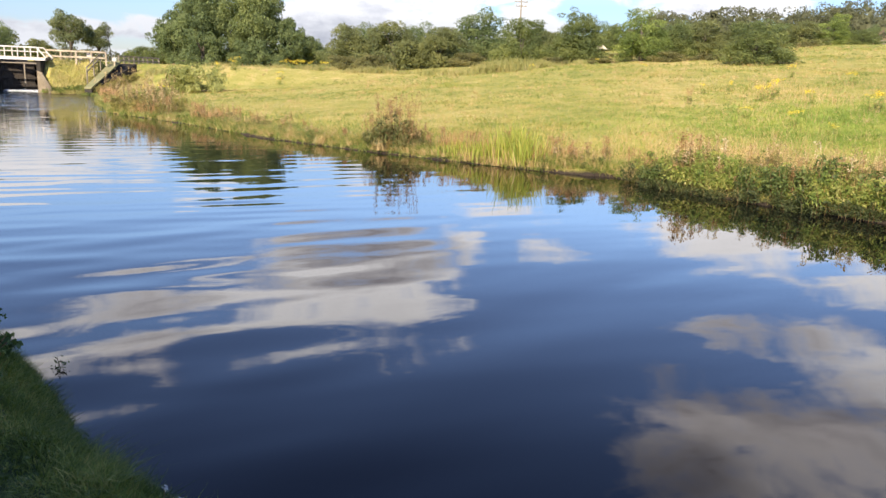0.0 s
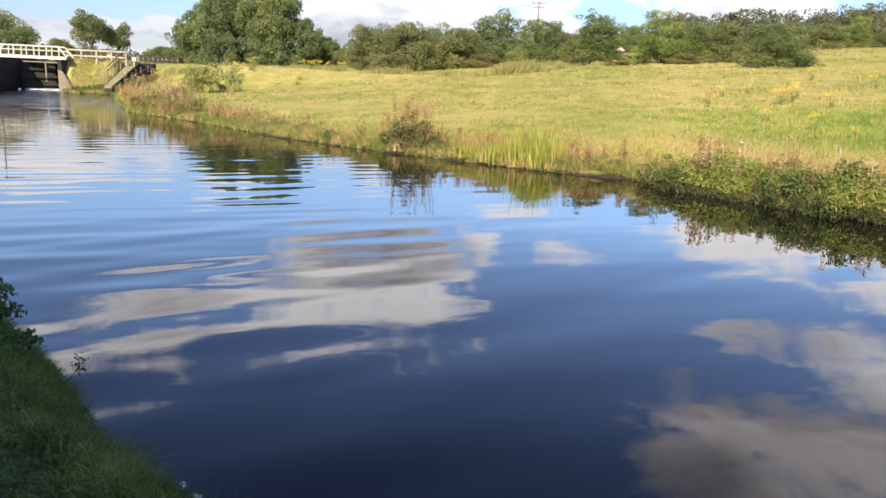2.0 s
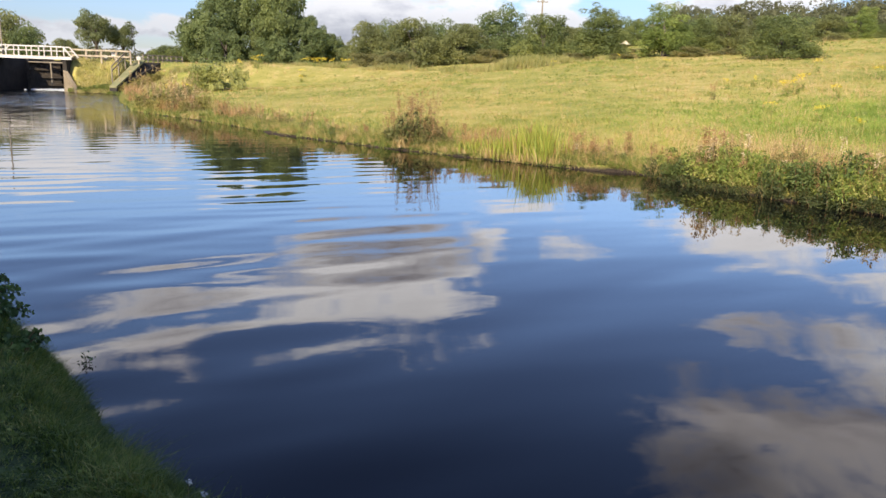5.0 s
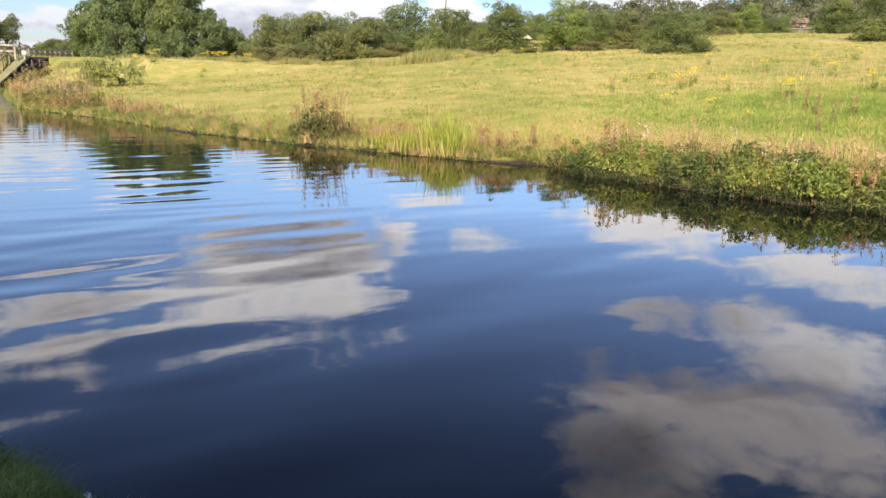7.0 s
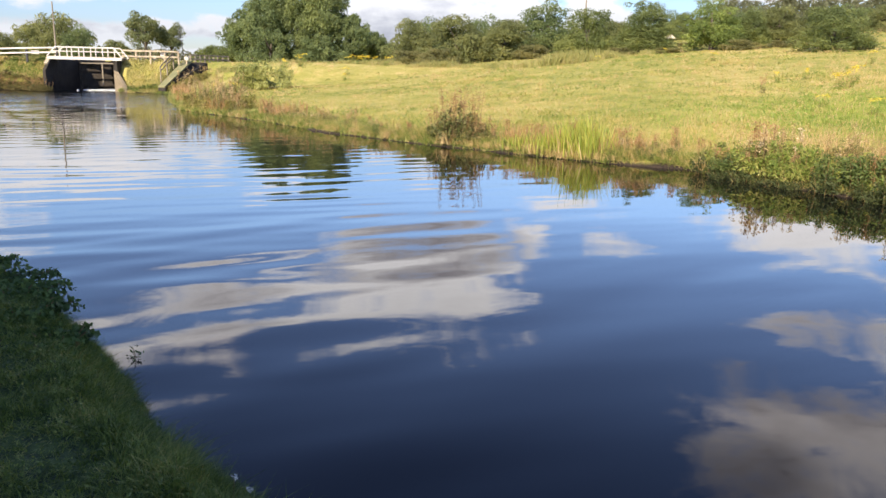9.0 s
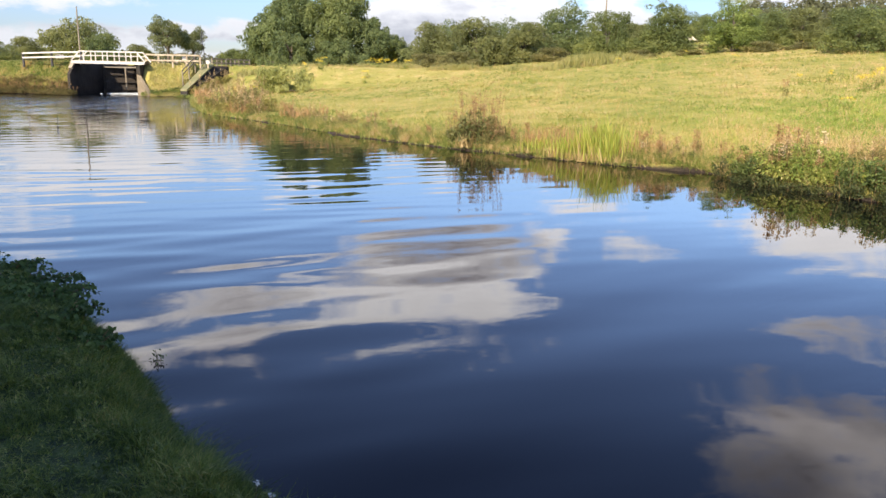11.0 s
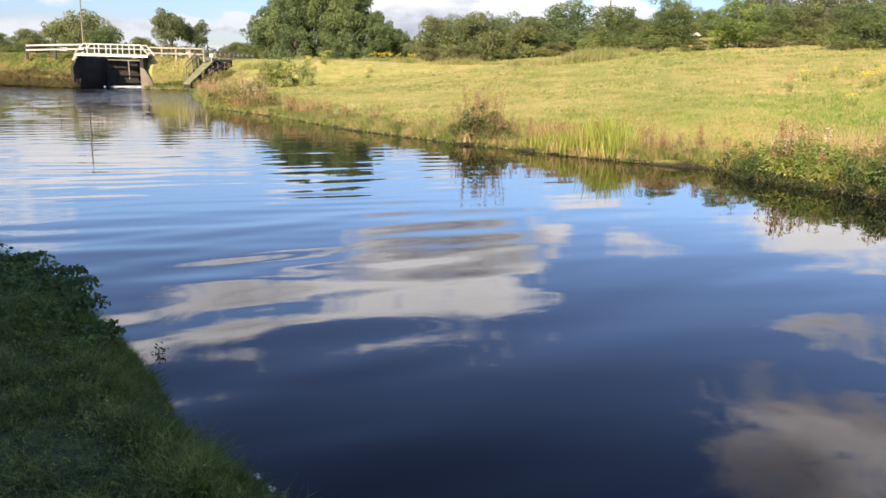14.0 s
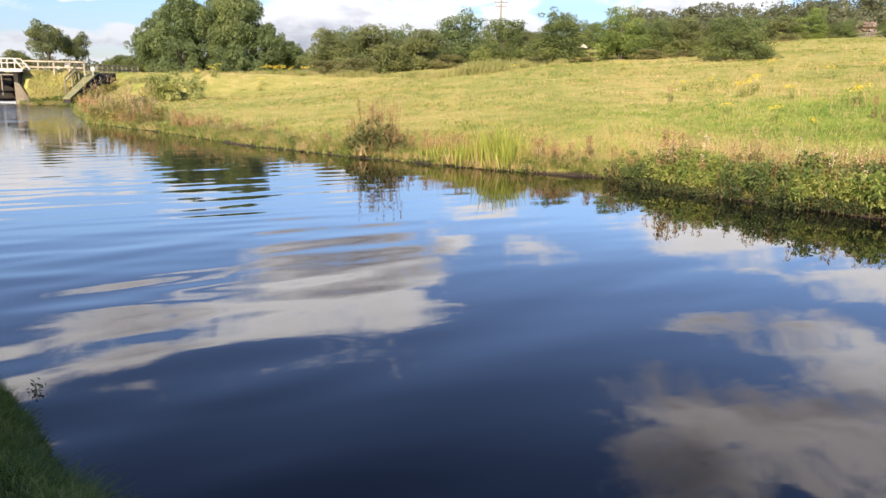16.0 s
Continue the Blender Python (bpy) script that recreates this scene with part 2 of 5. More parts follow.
def water_material():
    m, n = material("canal_water")
    place = n.add("ShaderNodeTexCoord").outputs["Object"]
    silt = n.mix(n.noise(place, 0.2, 3.0), (0.0012, 0.002, 0.0035), (0.003, 0.0035, 0.004))
    tiny = n.noise(n.vec("MULTIPLY", place, (1.0, 3.0, 1.0)), 2.2, 2.0, 0.5)
    stirred = n.span(n.add("ShaderNodeSeparateXYZ", None, _0=place).outputs[1], 14.0, 58.0, 0.018, 0.12)
    drawn = n.noise(n.vec("MULTIPLY", place, (0.16, 0.5, 1.0)), 1.0, 4.0, 0.6)
    across = n.vec("MULTIPLY", n.add("ShaderNodeVectorRotate", {"rotation_type": "Z_AXIS"}, Vector=place, Angle=radians(-35)), (0.8, 9.0, 1.0))
    breath = n.span(n.noise(place, 0.45, 2.0), 0.52, 0.66)      # catspaws: patches of fine ripples
    comb = n.math("MULTIPLY", n.math("MULTIPLY", n.noise(across, 1.0, 1.0, 0.4), breath), 1.6)
    finish(n, silt, stirred, n.math("ADD", n.math("ADD", n.math("MULTIPLY", tiny, 0.5), drawn), comb), n.span(n.add("ShaderNodeSeparateXYZ", None, _0=place).outputs[1], 30.0, 58.0, 0.006, 0.9), 0.05, ior=1.333)
    return m


TURF, WATER = ground_material(), water_material()


# ---- mesh helpers ----
def fast_mesh(name, verts, faces, mat, smooth=False):
    """A mesh from numpy arrays of corners and of faces with the same number of corners."""
    verts, faces = np.asarray(verts, dtype=np.float32), np.asarray(faces, dtype=np.int32)
    me = bpy.data.meshes.new(name)
    k = faces.shape[1]
    me.vertices.add(len(verts))
    me.vertices.foreach_set("co", verts.ravel())
    me.loops.add(faces.size)
    me.loops.foreach_set("vertex_index", faces.ravel())
    me.polygons.add(len(faces))
    me.polygons.foreach_set("loop_start", np.arange(0, faces.size, k, dtype=np.int32))
    me.polygons.foreach_set("loop_total", np.full(len(faces), k, dtype=np.int32))
    if smooth:
        me.polygons.foreach_set("use_smooth", np.ones(len(faces), dtype=bool))
    me.materials.append(mat)
    me.update(calc_edges=True)
    return me


def part(name, bm, mat, parent, label="", kind=""):
    """One mesh object under a thing or a part, from a bmesh or a finished mesh."""
    if isinstance(bm, bmesh.types.BMesh):
        me = bpy.data.meshes.new(name)
        bm.to_mesh(me)
        bm.free()
        me.materials.append(mat)
    else:
        me = bm
    ob = new(name, me)
    ob.parent = parent
    return tagged(ob, label, kind=kind)


def thing(name, place, label, category, group="", kind=""):
    ob = new(name)
    ob.location = place
    ob.empty_display_size = 0.2
    return tagged(ob, label, category, group, kind)


def box(bm, lo, hi, bevel=0.0):
    lo, hi = Vector(lo), Vector(hi)
    r = bmesh.ops.create_cube(bm, size=1.0, matrix=Matrix.LocRotScale((lo + hi) / 2, None, hi - lo))
    if bevel:
        bmesh.ops.bevel(bm, geom=list({e for v in r["verts"] for e in v.link_edges}), offset=bevel, segments=1, affect="EDGES")
    return bm


def beam(bm, a, b, w, h, bevel=0.008):
    """A squared timber from a to b, w wide and h deep."""
    a, b = Vector(a), Vector(b)
    q = (b - a).to_track_quat("X", "Z").to_matrix().to_4x4()
    m = Matrix.Translation((a + b) / 2) @ q @ Matrix.Diagonal(((b - a).length, w, h, 1))
    r = bmesh.ops.create_cube(bm, size=1.0, matrix=m)
    if bevel:
        bmesh.ops.bevel(bm, geom=list({e for v in r["verts"] for e in v.link_edges}), offset=bevel, segments=1, affect="EDGES")
    return bm


def tube(points, radii, sides=7):
    """Corners and faces of a tapered limb along points."""
    points = [Vector(p) for p in points]
    vs, fs = [], []
    for i, (p, r) in enumerate(zip(points, radii)):
        way_on = (points[min(i + 1, len(points) - 1)] - points[max(i - 1, 0)]).normalized()
        q = way_on.to_track_quat("Z", "Y")
        for k in range(sides):
            a = 2 * math.pi * k / sides
            vs.append(p + q @ Vector((math.cos(a) * r, math.sin(a) * r, 0)))
        if i:
            for k in range(sides):
                a, b = (i - 1) * sides + k, (i - 1) * sides + (k + 1) % sides
                fs.append((a, b, b + sides, a + sides))
    return [tuple(v) for v in vs], fs


def limbs_mesh(name, limbs, mat, sides=7):
    vs, fs = [], []
    for pts, radii in limbs:
        v, f = tube(pts, radii, sides)
        fs += [tuple(i + len(vs) for i in q) for q in f]
        vs += v
    return fast_mesh(name, vs, fs, mat, True)


def unit(v):
    return v / np.maximum(np.linalg.norm(v, axis=1, keepdims=True), 1e-9)


def leaves(rng, centres, facing, size, slim=0.55, loose=0.9):
    """Pointed, slightly folded leaves at centres, turned roughly the way of facing."""
    n = len(centres)
    nrm = unit(unit(facing) + rng.normal(0, loose, (n, 3)))
    side = unit(np.cross(nrm, rng.normal(0, 1, (n, 3))))
    up = np.cross(nrm, side)
    s = (size * rng.uniform(0.6, 1.35, n))[:, None]
    fold = nrm * s * 0.12
    v = np.stack([centres - up * s * 0.5, centres + side * s * slim * 0.5 + fold, centres + up * s * 0.55, centres - side * s * slim * 0.5 + fold], 1)
    f = np.arange(n * 4).reshape(n, 4)
    return v.reshape(-1, 3), f


def crown(rng, blobs, n, size, slim=0.7):
    """Leaves gathered on the skins of many clumps (x, y, z, radius)."""
    b = np.array(blobs)
    pick = rng.choice(len(b), n, p=b[:, 3] ** 2 / (b[:, 3] ** 2).sum())
    d = unit(rng.normal(0, 1, (n, 3)) + (0, 0, 0.25))
    r = b[pick, 3] * (1.0 - 0.45 * rng.random(n) ** 1.4 + np.abs(rng.normal(0, 0.16, n)))
    c = b[pick, :3] + d * r[:, None] * (1, 1, 0.8)
    return leaves(rng, c, d, size, slim, 0.6)


def heap(rng, w, h, low, count, r0, r1, flat=0.0):
    """Clumps that fill a rounded crown of width w from height low to h; a bush (low 0) is widest near the ground."""
    out = []
    bush = low <= 0.01
    mid, half = (low + h * 0.28, h * 0.72) if bush else ((low + h) / 2, (h - low) / 2)
    for i in range(count):
        d = rng.normal(0, 1, 3)
        d /= np.linalg.norm(d)
        k = rng.uniform(0.25, 1.0) ** 0.55
        r = rng.uniform(r0, r1)
        wide = max(w / 2 - r * 0.8, 0.2) * rng.uniform(0.85, 1.08)
        x, y, z = d[0] * k * wide, d[1] * k * wide, mid + d[2] * k * max(half - r * 0.7, 0.2) * rng.uniform(0.8, 1.06)
        if z < mid:
            x, y = x * (1.1 + flat), y * (1.1 + flat)
            if bush:
                z = mid * rng.uniform(0.15, 1.0)
        out.append((x, y, z, r))
    return out

# ---- the land and the canal ----
FAR_BANK = [(60, -70), (24, -12), (13.5, 4.0), (9.6, 10.0), (8.3, 11.5), (7.3, 13.15), (6.55, 14.4), (6.0, 15.6), (5.85, 16.85), (4.0, 17.95), (2.9, 19.0), (1.6, 20.4), (0.2, 21.75),
            (-2.6, 25.0), (-6.2, 30.8), (-8.9, 34.4), (-10.9, 37.2), (-14.2, 46.0), (-16.6, 54.0), (-18.1, 58.6), (-19.6, 60.3), (-21.7, 60.5), (-23.0, 61.4)]
NEAR_BANK = [(42, -78), (14, -20), (3.2, -2.4), (0.72, 1.6), (-0.48, 2.82), (-1.05, 3.34), (-1.45, 3.8), (-2.0, 4.7), (-2.5, 5.4), (-3.0, 6.05), (-4.05, 7.0), (-7.0, 9.9), (-14, 20.5),
             (-24, 37), (-35.5, 57), (-36.5, 60.5), (-34.5, 62.2), (-31.4, 61.8), (-28.0, 61.4)]
CANAL = np.array(FAR_BANK + NEAR_BANK[::-1], dtype=float)
LOCK = (-27.85, -23.2, 61.5, 72.0)      # the chamber's sides and ends
FIELD_TOP = 2.4


def line_distance(p, line):
    line = np.array(line, dtype=float)
    best = np.full(len(p), 1e9)
    for a, b in zip(line[:-1], line[1:]):
        ab = b - a
        k = np.clip(((p - a) @ ab) / (ab @ ab), 0, 1)
        best = np.minimum(best, np.linalg.norm(p - (a + k[:, None] * ab), axis=1))
    return best


def inside(p, poly):
    x, y = p[:, 0], p[:, 1]
    odd = np.zeros(len(p), dtype=bool)
    for (x0, y0), (x1, y1) in zip(poly, np.roll(poly, -1, axis=0)):
        if y0 != y1:
            odd ^= ((y0 > y) != (y1 > y)) & (x < (x1 - x0) * (y - y0) / (y1 - y0) + x0)
    return odd


def ease(v, a, b):
    k = np.clip((v - a) / (b - a), 0, 1)
    return k * k * (3 - 2 * k)


def ripple(x, y, scale, seed):
    """Smooth unevenness without a period that shows."""
    a = seed * 1.7
    return (np.sin(x * scale + 1.3 * np.sin(y * scale * 0.7 + a)) + np.sin(y * scale * 1.3 + 1.1 * np.sin(x * scale * 0.9 + 2 * a) + a)
            + np.sin((x + y) * scale * 0.73 + a * 3)) / 3


def land(p):
    """Height of the land at points (x, y), and how far each is from the canal (negative: in it)."""
    p = np.asarray(p, dtype=float)
    x, y = p[:, 0], p[:, 1]
    dr, dl = line_distance(p, FAR_BANK), line_distance(p, NEAR_BANK)
    wet = inside(p, CANAL)
    d = np.where(wet, -np.minimum(dr, dl), np.minimum(dr, dl))
    d = d + (0.15 * ripple(x, y, 1.7, 1) + 0.1 * ripple(x, y, 3.7, 8)) * (dl > 3) + 0.06 * ripple(x, y, 5.3, 2)
    pos = np.maximum(d, 0)
    slope = 0.055 + 0.04 * ease(x, -12, 8)
    field = 0.13 + 0.24 * ease(pos, 0.1, 3.0) + slope * np.minimum(pos, 60) + 0.05 * np.clip(pos - 60, 0, 220) * ease(x, -5, 60) + 0.07 * ripple(x, y, 0.35, 3) * ease(pos, 1, 8)
    field = field + 0.06 * ease(x, 5.7, 7.2) * ease(pos, 0.0, 0.3)
    near = 0.36 + 0.012 * np.minimum(pos, 30) + 0.03 * ripple(x, y, 1.1, 4)
    base = np.where(dr < dl, field, near)
    lock = FIELD_TOP * ease(pos, -0.3, 3.4 - 2.0 * ease(-x, 21.0, 22.6) * ease(x, -24.5, -24.0) + 6.0 * ease(x, -19.7, -18.5) - 1.2 * ease(-x, 27, 28))
    base = np.maximum(base, base * (1 - ease(y, 52, 60.5)) + lock * ease(y, 52, 60.5))
    z = np.where(d > 0, base * ease(d, -0.22, 0.3), np.maximum(base * ease(d, -0.22, 0.3), -0.9) - 0.9 * ease(-d, 0.02, 1.2))
    cut = (x > LOCK[0] - 0.2) & (x < LOCK[1] + 0.1) & (y > LOCK[2] - 2) & (y < LOCK[3])
    return np.where(cut, -0.9, z), d


def ground_z(x, y):
    return float(land([(x, y)])[0][0])


def steps(lo, hi, fine_lo, fine_hi, fine, grow=1.22):
    mid = list(np.arange(fine_lo, fine_hi, fine))
    up, down, s = [], [], fine
    v = mid[-1]
    while v < hi:
        s *= grow
        v += s
        up.append(v)
    s, v = fine, fine_lo
    while v > lo:
        s *= grow
        v -= s
        down.append(v)
    return np.array(down[::-1] + mid + up)


gx, gy = steps(-900, 900, -36, 22, 0.25), steps(-500, 1500, -4, 72, 0.25)
GX, GY = np.meshgrid(gx, gy)
flat_points = np.stack([GX.ravel(), GY.ravel()], 1)
GZ, GD = land(flat_points)
idx = np.arange(len(gx) * len(gy)).reshape(len(gy), len(gx))
quads = np.stack([idx[:-1, :-1], idx[:-1, 1:], idx[1:, 1:], idx[1:, :-1]], -1).reshape(-1, 4)
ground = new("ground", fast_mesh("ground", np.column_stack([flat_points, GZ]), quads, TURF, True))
tagged(ground, "rough grazed meadow and towpath turf along a canal", "ground", kind="structure")

# The water: low swell that comes down from the lock and dies out towards the calm side
wx, wy = np.arange(-38, 22, 0.1), np.arange(-10, 72.5, 0.1)
WX, WY = np.meshgrid(wx, wy)
px_, py_ = WX.ravel(), WY.ravel()
swell_rng = np.random.default_rng(5)
wz = np.zeros(len(px_))
stir = 0.2 + 0.8 * ease(-px_ + 0.07 * py_, -2.0, 3.6)
stir = stir * (1.25 - 0.85 * ease(py_, 11, 34)) * (0.8 + 0.35 * ripple(px_, py_, 0.33, 7)) + 1.8 * ease(py_, 20, 36) * ease(line_distance(np.stack([px_, py_], 1), FAR_BANK), 2.5, 8.5)
open_water = 1.0 - ease(py_, 12, 30)
for i in range(40):
    length = 0.36 * (1.5 / 0.36) ** swell_rng.random()
    turn = math.atan2(-0.95, 0.34) + swell_rng.normal(0, 0.2)
    k = 2 * math.pi / length
    bend = 0.9 * ripple(px_, py_, 0.3, i)
    steep = 0.0054 * swell_rng.uniform(0.5, 1.2) * (0.15 + 0.85 * ease(ripple(px_ * 0.6, py_, 0.45, i + 40), -0.3, 0.5))
    calm = 1.0 if length < 0.9 else 0.35 + 0.65 * open_water
    wz += calm * steep / k * np.sin(k * (px_ * math.cos(turn) + py_ * math.sin(turn)) + 2.2 * bend + swell_rng.uniform(0, 6.3))
wz *= stir
near_by = ease(-py_, -15, -5) * ease(-px_, -9, -2)
for i in range(7):
    length = 0.9 * (2.8 / 0.9) ** swell_rng.random()
    turn = math.atan2(-0.8, 0.6) + swell_rng.normal(0, 0.12)
    k = 2 * math.pi / length
    wz += near_by * 0.003 / k * np.sin(k * (px_ * math.cos(turn) + py_ * math.sin(turn)) + 1.2 * ripple(px_, py_, 0.4, i + 70) + swell_rng.uniform(0, 6.3))
# short wavelets that run down from the lock over the open middle water
middle = ease(py_, 5.5, 9.5) * (1 - 0.85 * ease(py_, 13, 20)) * (1 - ease(py_, 24, 36)) * ease(-px_ + 0.12 * py_, -0.8, 3.2)
for i in range(16):
    length = 0.38 * (1.0 / 0.38) ** swell_rng.random()
    turn = math.atan2(-0.96, 0.28) + swell_rng.normal(0, 0.09)
    k = 2 * math.pi / length
    gust = 0.25 + 0.75 * ease(ripple(px_ * 0.45, py_, 0.5, i + 90), -0.3, 0.6)
    wz += middle * gust * 0.0068 / k * np.sin(k * (px_ * math.cos(turn) + py_ * math.sin(turn)) + 1.6 * ripple(px_, py_, 0.28, i + 120) + swell_rng.uniform(0, 6.3))
wi = np.arange(len(px_)).reshape(len(wy), len(wx))
wq = np.stack([wi[:-1, :-1], wi[:-1, 1:], wi[1:, 1:], wi[1:, :-1]], -1).reshape(-1, 4)
keep = land(np.stack([px_[wq].mean(1), py_[wq].mean(1)], 1))[0] < 0.15
wq = wq[keep]
used, back = np.unique(wq, return_inverse=True)
water = new("water", fast_mesh("water", np.column_stack([px_, py_, wz])[used], back.reshape(-1, 4), WATER, True))
tagged(water, "dark still canal water with faint ripples mirroring clouds", "water", kind="structure")

# ---- trees and hedges ----
def at(az, dist):
    a = radians(az)
    return dist * math.sin(a), dist * math.cos(a)


def make_tree(name, seed, width, height, low, clumps, r0, r1, n, leaf, mat, label, category, trunk_r=0.25, slim=0.7, group=""):
    """A tree or bush about its own foot: a tapered trunk, limbs and a crown of leaves in clumps."""
    rng = np.random.default_rng(seed)
    blobs = heap(rng, width, height, low, clumps, r0, r1, 0.12)
    root = thing(name, (0, 0, 0), label, category, group)
    top = height * 0.62
    limbs = [([(0, 0, -0.4), (0.05 * width * 0.2, 0, top * 0.4), (0, 0.03 * width, top)], [trunk_r * 1.25, trunk_r * 0.85, trunk_r * 0.3])]
    part("trunk", limbs_mesh("trunk", limbs, BARK), BARK, root)
    arms = []
    for i in rng.choice(len(blobs), min(9, len(blobs)), replace=False):
        x, y, z, r = blobs[i]
        z0 = min(top * 0.9, max(low * 0.6, z * 0.55))
        arms.append(([(0, 0, z0 * 0.8), (x * 0.45, y * 0.45, (z0 + z) * 0.48), (x, y, z)], [trunk_r * 0.5, trunk_r * 0.3, trunk_r * 0.08]))
    part("limbs", limbs_mesh("limbs", arms, BARK, 5), BARK, root, kind="stuff")
    v, f = crown(rng, blobs, n, leaf, slim)
    part("crown", fast_mesh("crown", v, f, mat), mat, root)
    root["spread"], root["tall"] = float(width), float(height)
    return root


def put_tree(ob, az, dist, sx=1.0, sz=1.0, turn=0.0):
    x, y = at(az, dist)
    ob.matrix_basis = Matrix.LocRotScale((x, y, ground_z(x, y) - 0.05), Euler((0, 0, radians(turn))), (sx, sx, sz))
    return ob


def fit_tree(ob, az0, az1, el, dist, turn=0.0, copy=True, label=""):
    """A tree of a kind that fills the bearings az0 to az1 and reaches the height angle el."""
    c = copy_thing(ob, Matrix.Identity(4)) if copy else ob
    if label:
        tagged(c, label)
    mid = (az0 + az1) / 2
    x, y = at(mid, dist)
    wide = 2 * dist * math.tan(radians((az1 - az0) / 2))
    top = 2.0 + dist * math.tan(radians(el)) - ground_z(x, y)
    return put_tree(c, mid, dist, wide / ob["spread"] * 1.06, top / ob["tall"] * 1.1, turn)


# The broad oak beyond the field, a low wing on either hand
PALE_OAK_LEAF = leaf_material("pale_oak_leaf", (0.090, 0.122, 0.048), (0.180, 0.228, 0.085), (0.329, 0.371, 0.143))
oak = make_tree("oak_tree", 14, 9.0, 9.6, 0.9, 150, 0.5, 1.1, 30000, 0.23, OAK_LEAF, "tall dark full-leaved oak standing behind the meadow", "tree", 0.5)
fit_tree(oak, -12.3, -8.3, 5.35, 97, 0, False)
oak_pale = make_tree("oak_tree", 15, 10.0, 9.6, 0.8, 170, 0.5, 1.15, 32000, 0.23, PALE_OAK_LEAF, "broad lighter green oak standing behind the meadow", "tree", 0.5)
fit_tree(oak_pale, -9.4, -4.7, 5.75, 94, 60, False)
oak_side = make_tree("oak_tree", 12, 7.0, 6.0, 0.5, 110, 0.4, 0.85, 16000, 0.21, OAK_LEAF, "lower oak beside the broad one", "tree", 0.35)
fit_tree(oak_side, -13.7, -10.9, 3.7, 99, 0, False)
fit_tree(oak_side, -6.0, -3.3, 3.6, 92, 120, True, "small round oak at the end of the clump")
fit_tree(oak_side, -4.2, -2.3, 2.55, 94, 30, True, "lowest round oak at the end of the clump")
oak_low = make_tree("oak_tree", 16, 8.0, 4.6, 0.0, 90, 0.36, 0.75, 13000, 0.2, OAK_LEAF, "low leafy oak growing before the broad ones", "tree", 0.3)
fit_tree(oak_low, -12.4, -8.4, 2.7, 92, 220, False)
fit_tree(oak_low, -8.8, -4.6, 2.5, 90, 40, True)

hedge_a = make_tree("hawthorn_bush", 21, 4.6, 4.0, 0.0, 110, 0.24, 0.6, 17000, 0.115, HEDGE_LEAF, "spreading olive-green hawthorn in the field hedge", "bush", 0.14, group="hedge bushes")
hedge_b = make_tree("hawthorn_bush", 22, 5.0, 4.0, 0.0, 120, 0.24, 0.6, 17000, 0.115, DARK_LEAF, "dense dark green hawthorn in the field hedge", "bush", 0.14, group="hedge bushes")
hedge_c = make_tree("young_ash_tree", 23, 4.2, 5.2, 0.0, 110, 0.24, 0.6, 17000, 0.115, BRIGHT_LEAF, "bright green young tree in the field hedge", "tree", 0.16, group="hedge bushes")
hedge_d = make_tree("hawthorn_tree", 24, 4.0, 5.2, 0.0, 170, 0.3, 0.62, 22000, 0.118, DARK_LEAF, "tall dark hawthorn in the field hedge", "tree", 0.18, group="hedge bushes")
hedge_e = make_tree("elder_bush", 25, 3.6, 2.4, 0.0, 30, 0.28, 0.55, 8000, 0.11, BROWN_LEAF, "low olive-brown elder at the hedge foot", "bush", 0.08, group="hedge bushes")
hedge_f = make_tree("sycamore_tree", 26, 6.0, 5.4, 0.0, 120, 0.36, 0.8, 16000, 0.16, OAK_LEAF, "full green sycamore behind the field hedge", "tree", 0.2, group="hedge bushes")
fresh_kind = set()
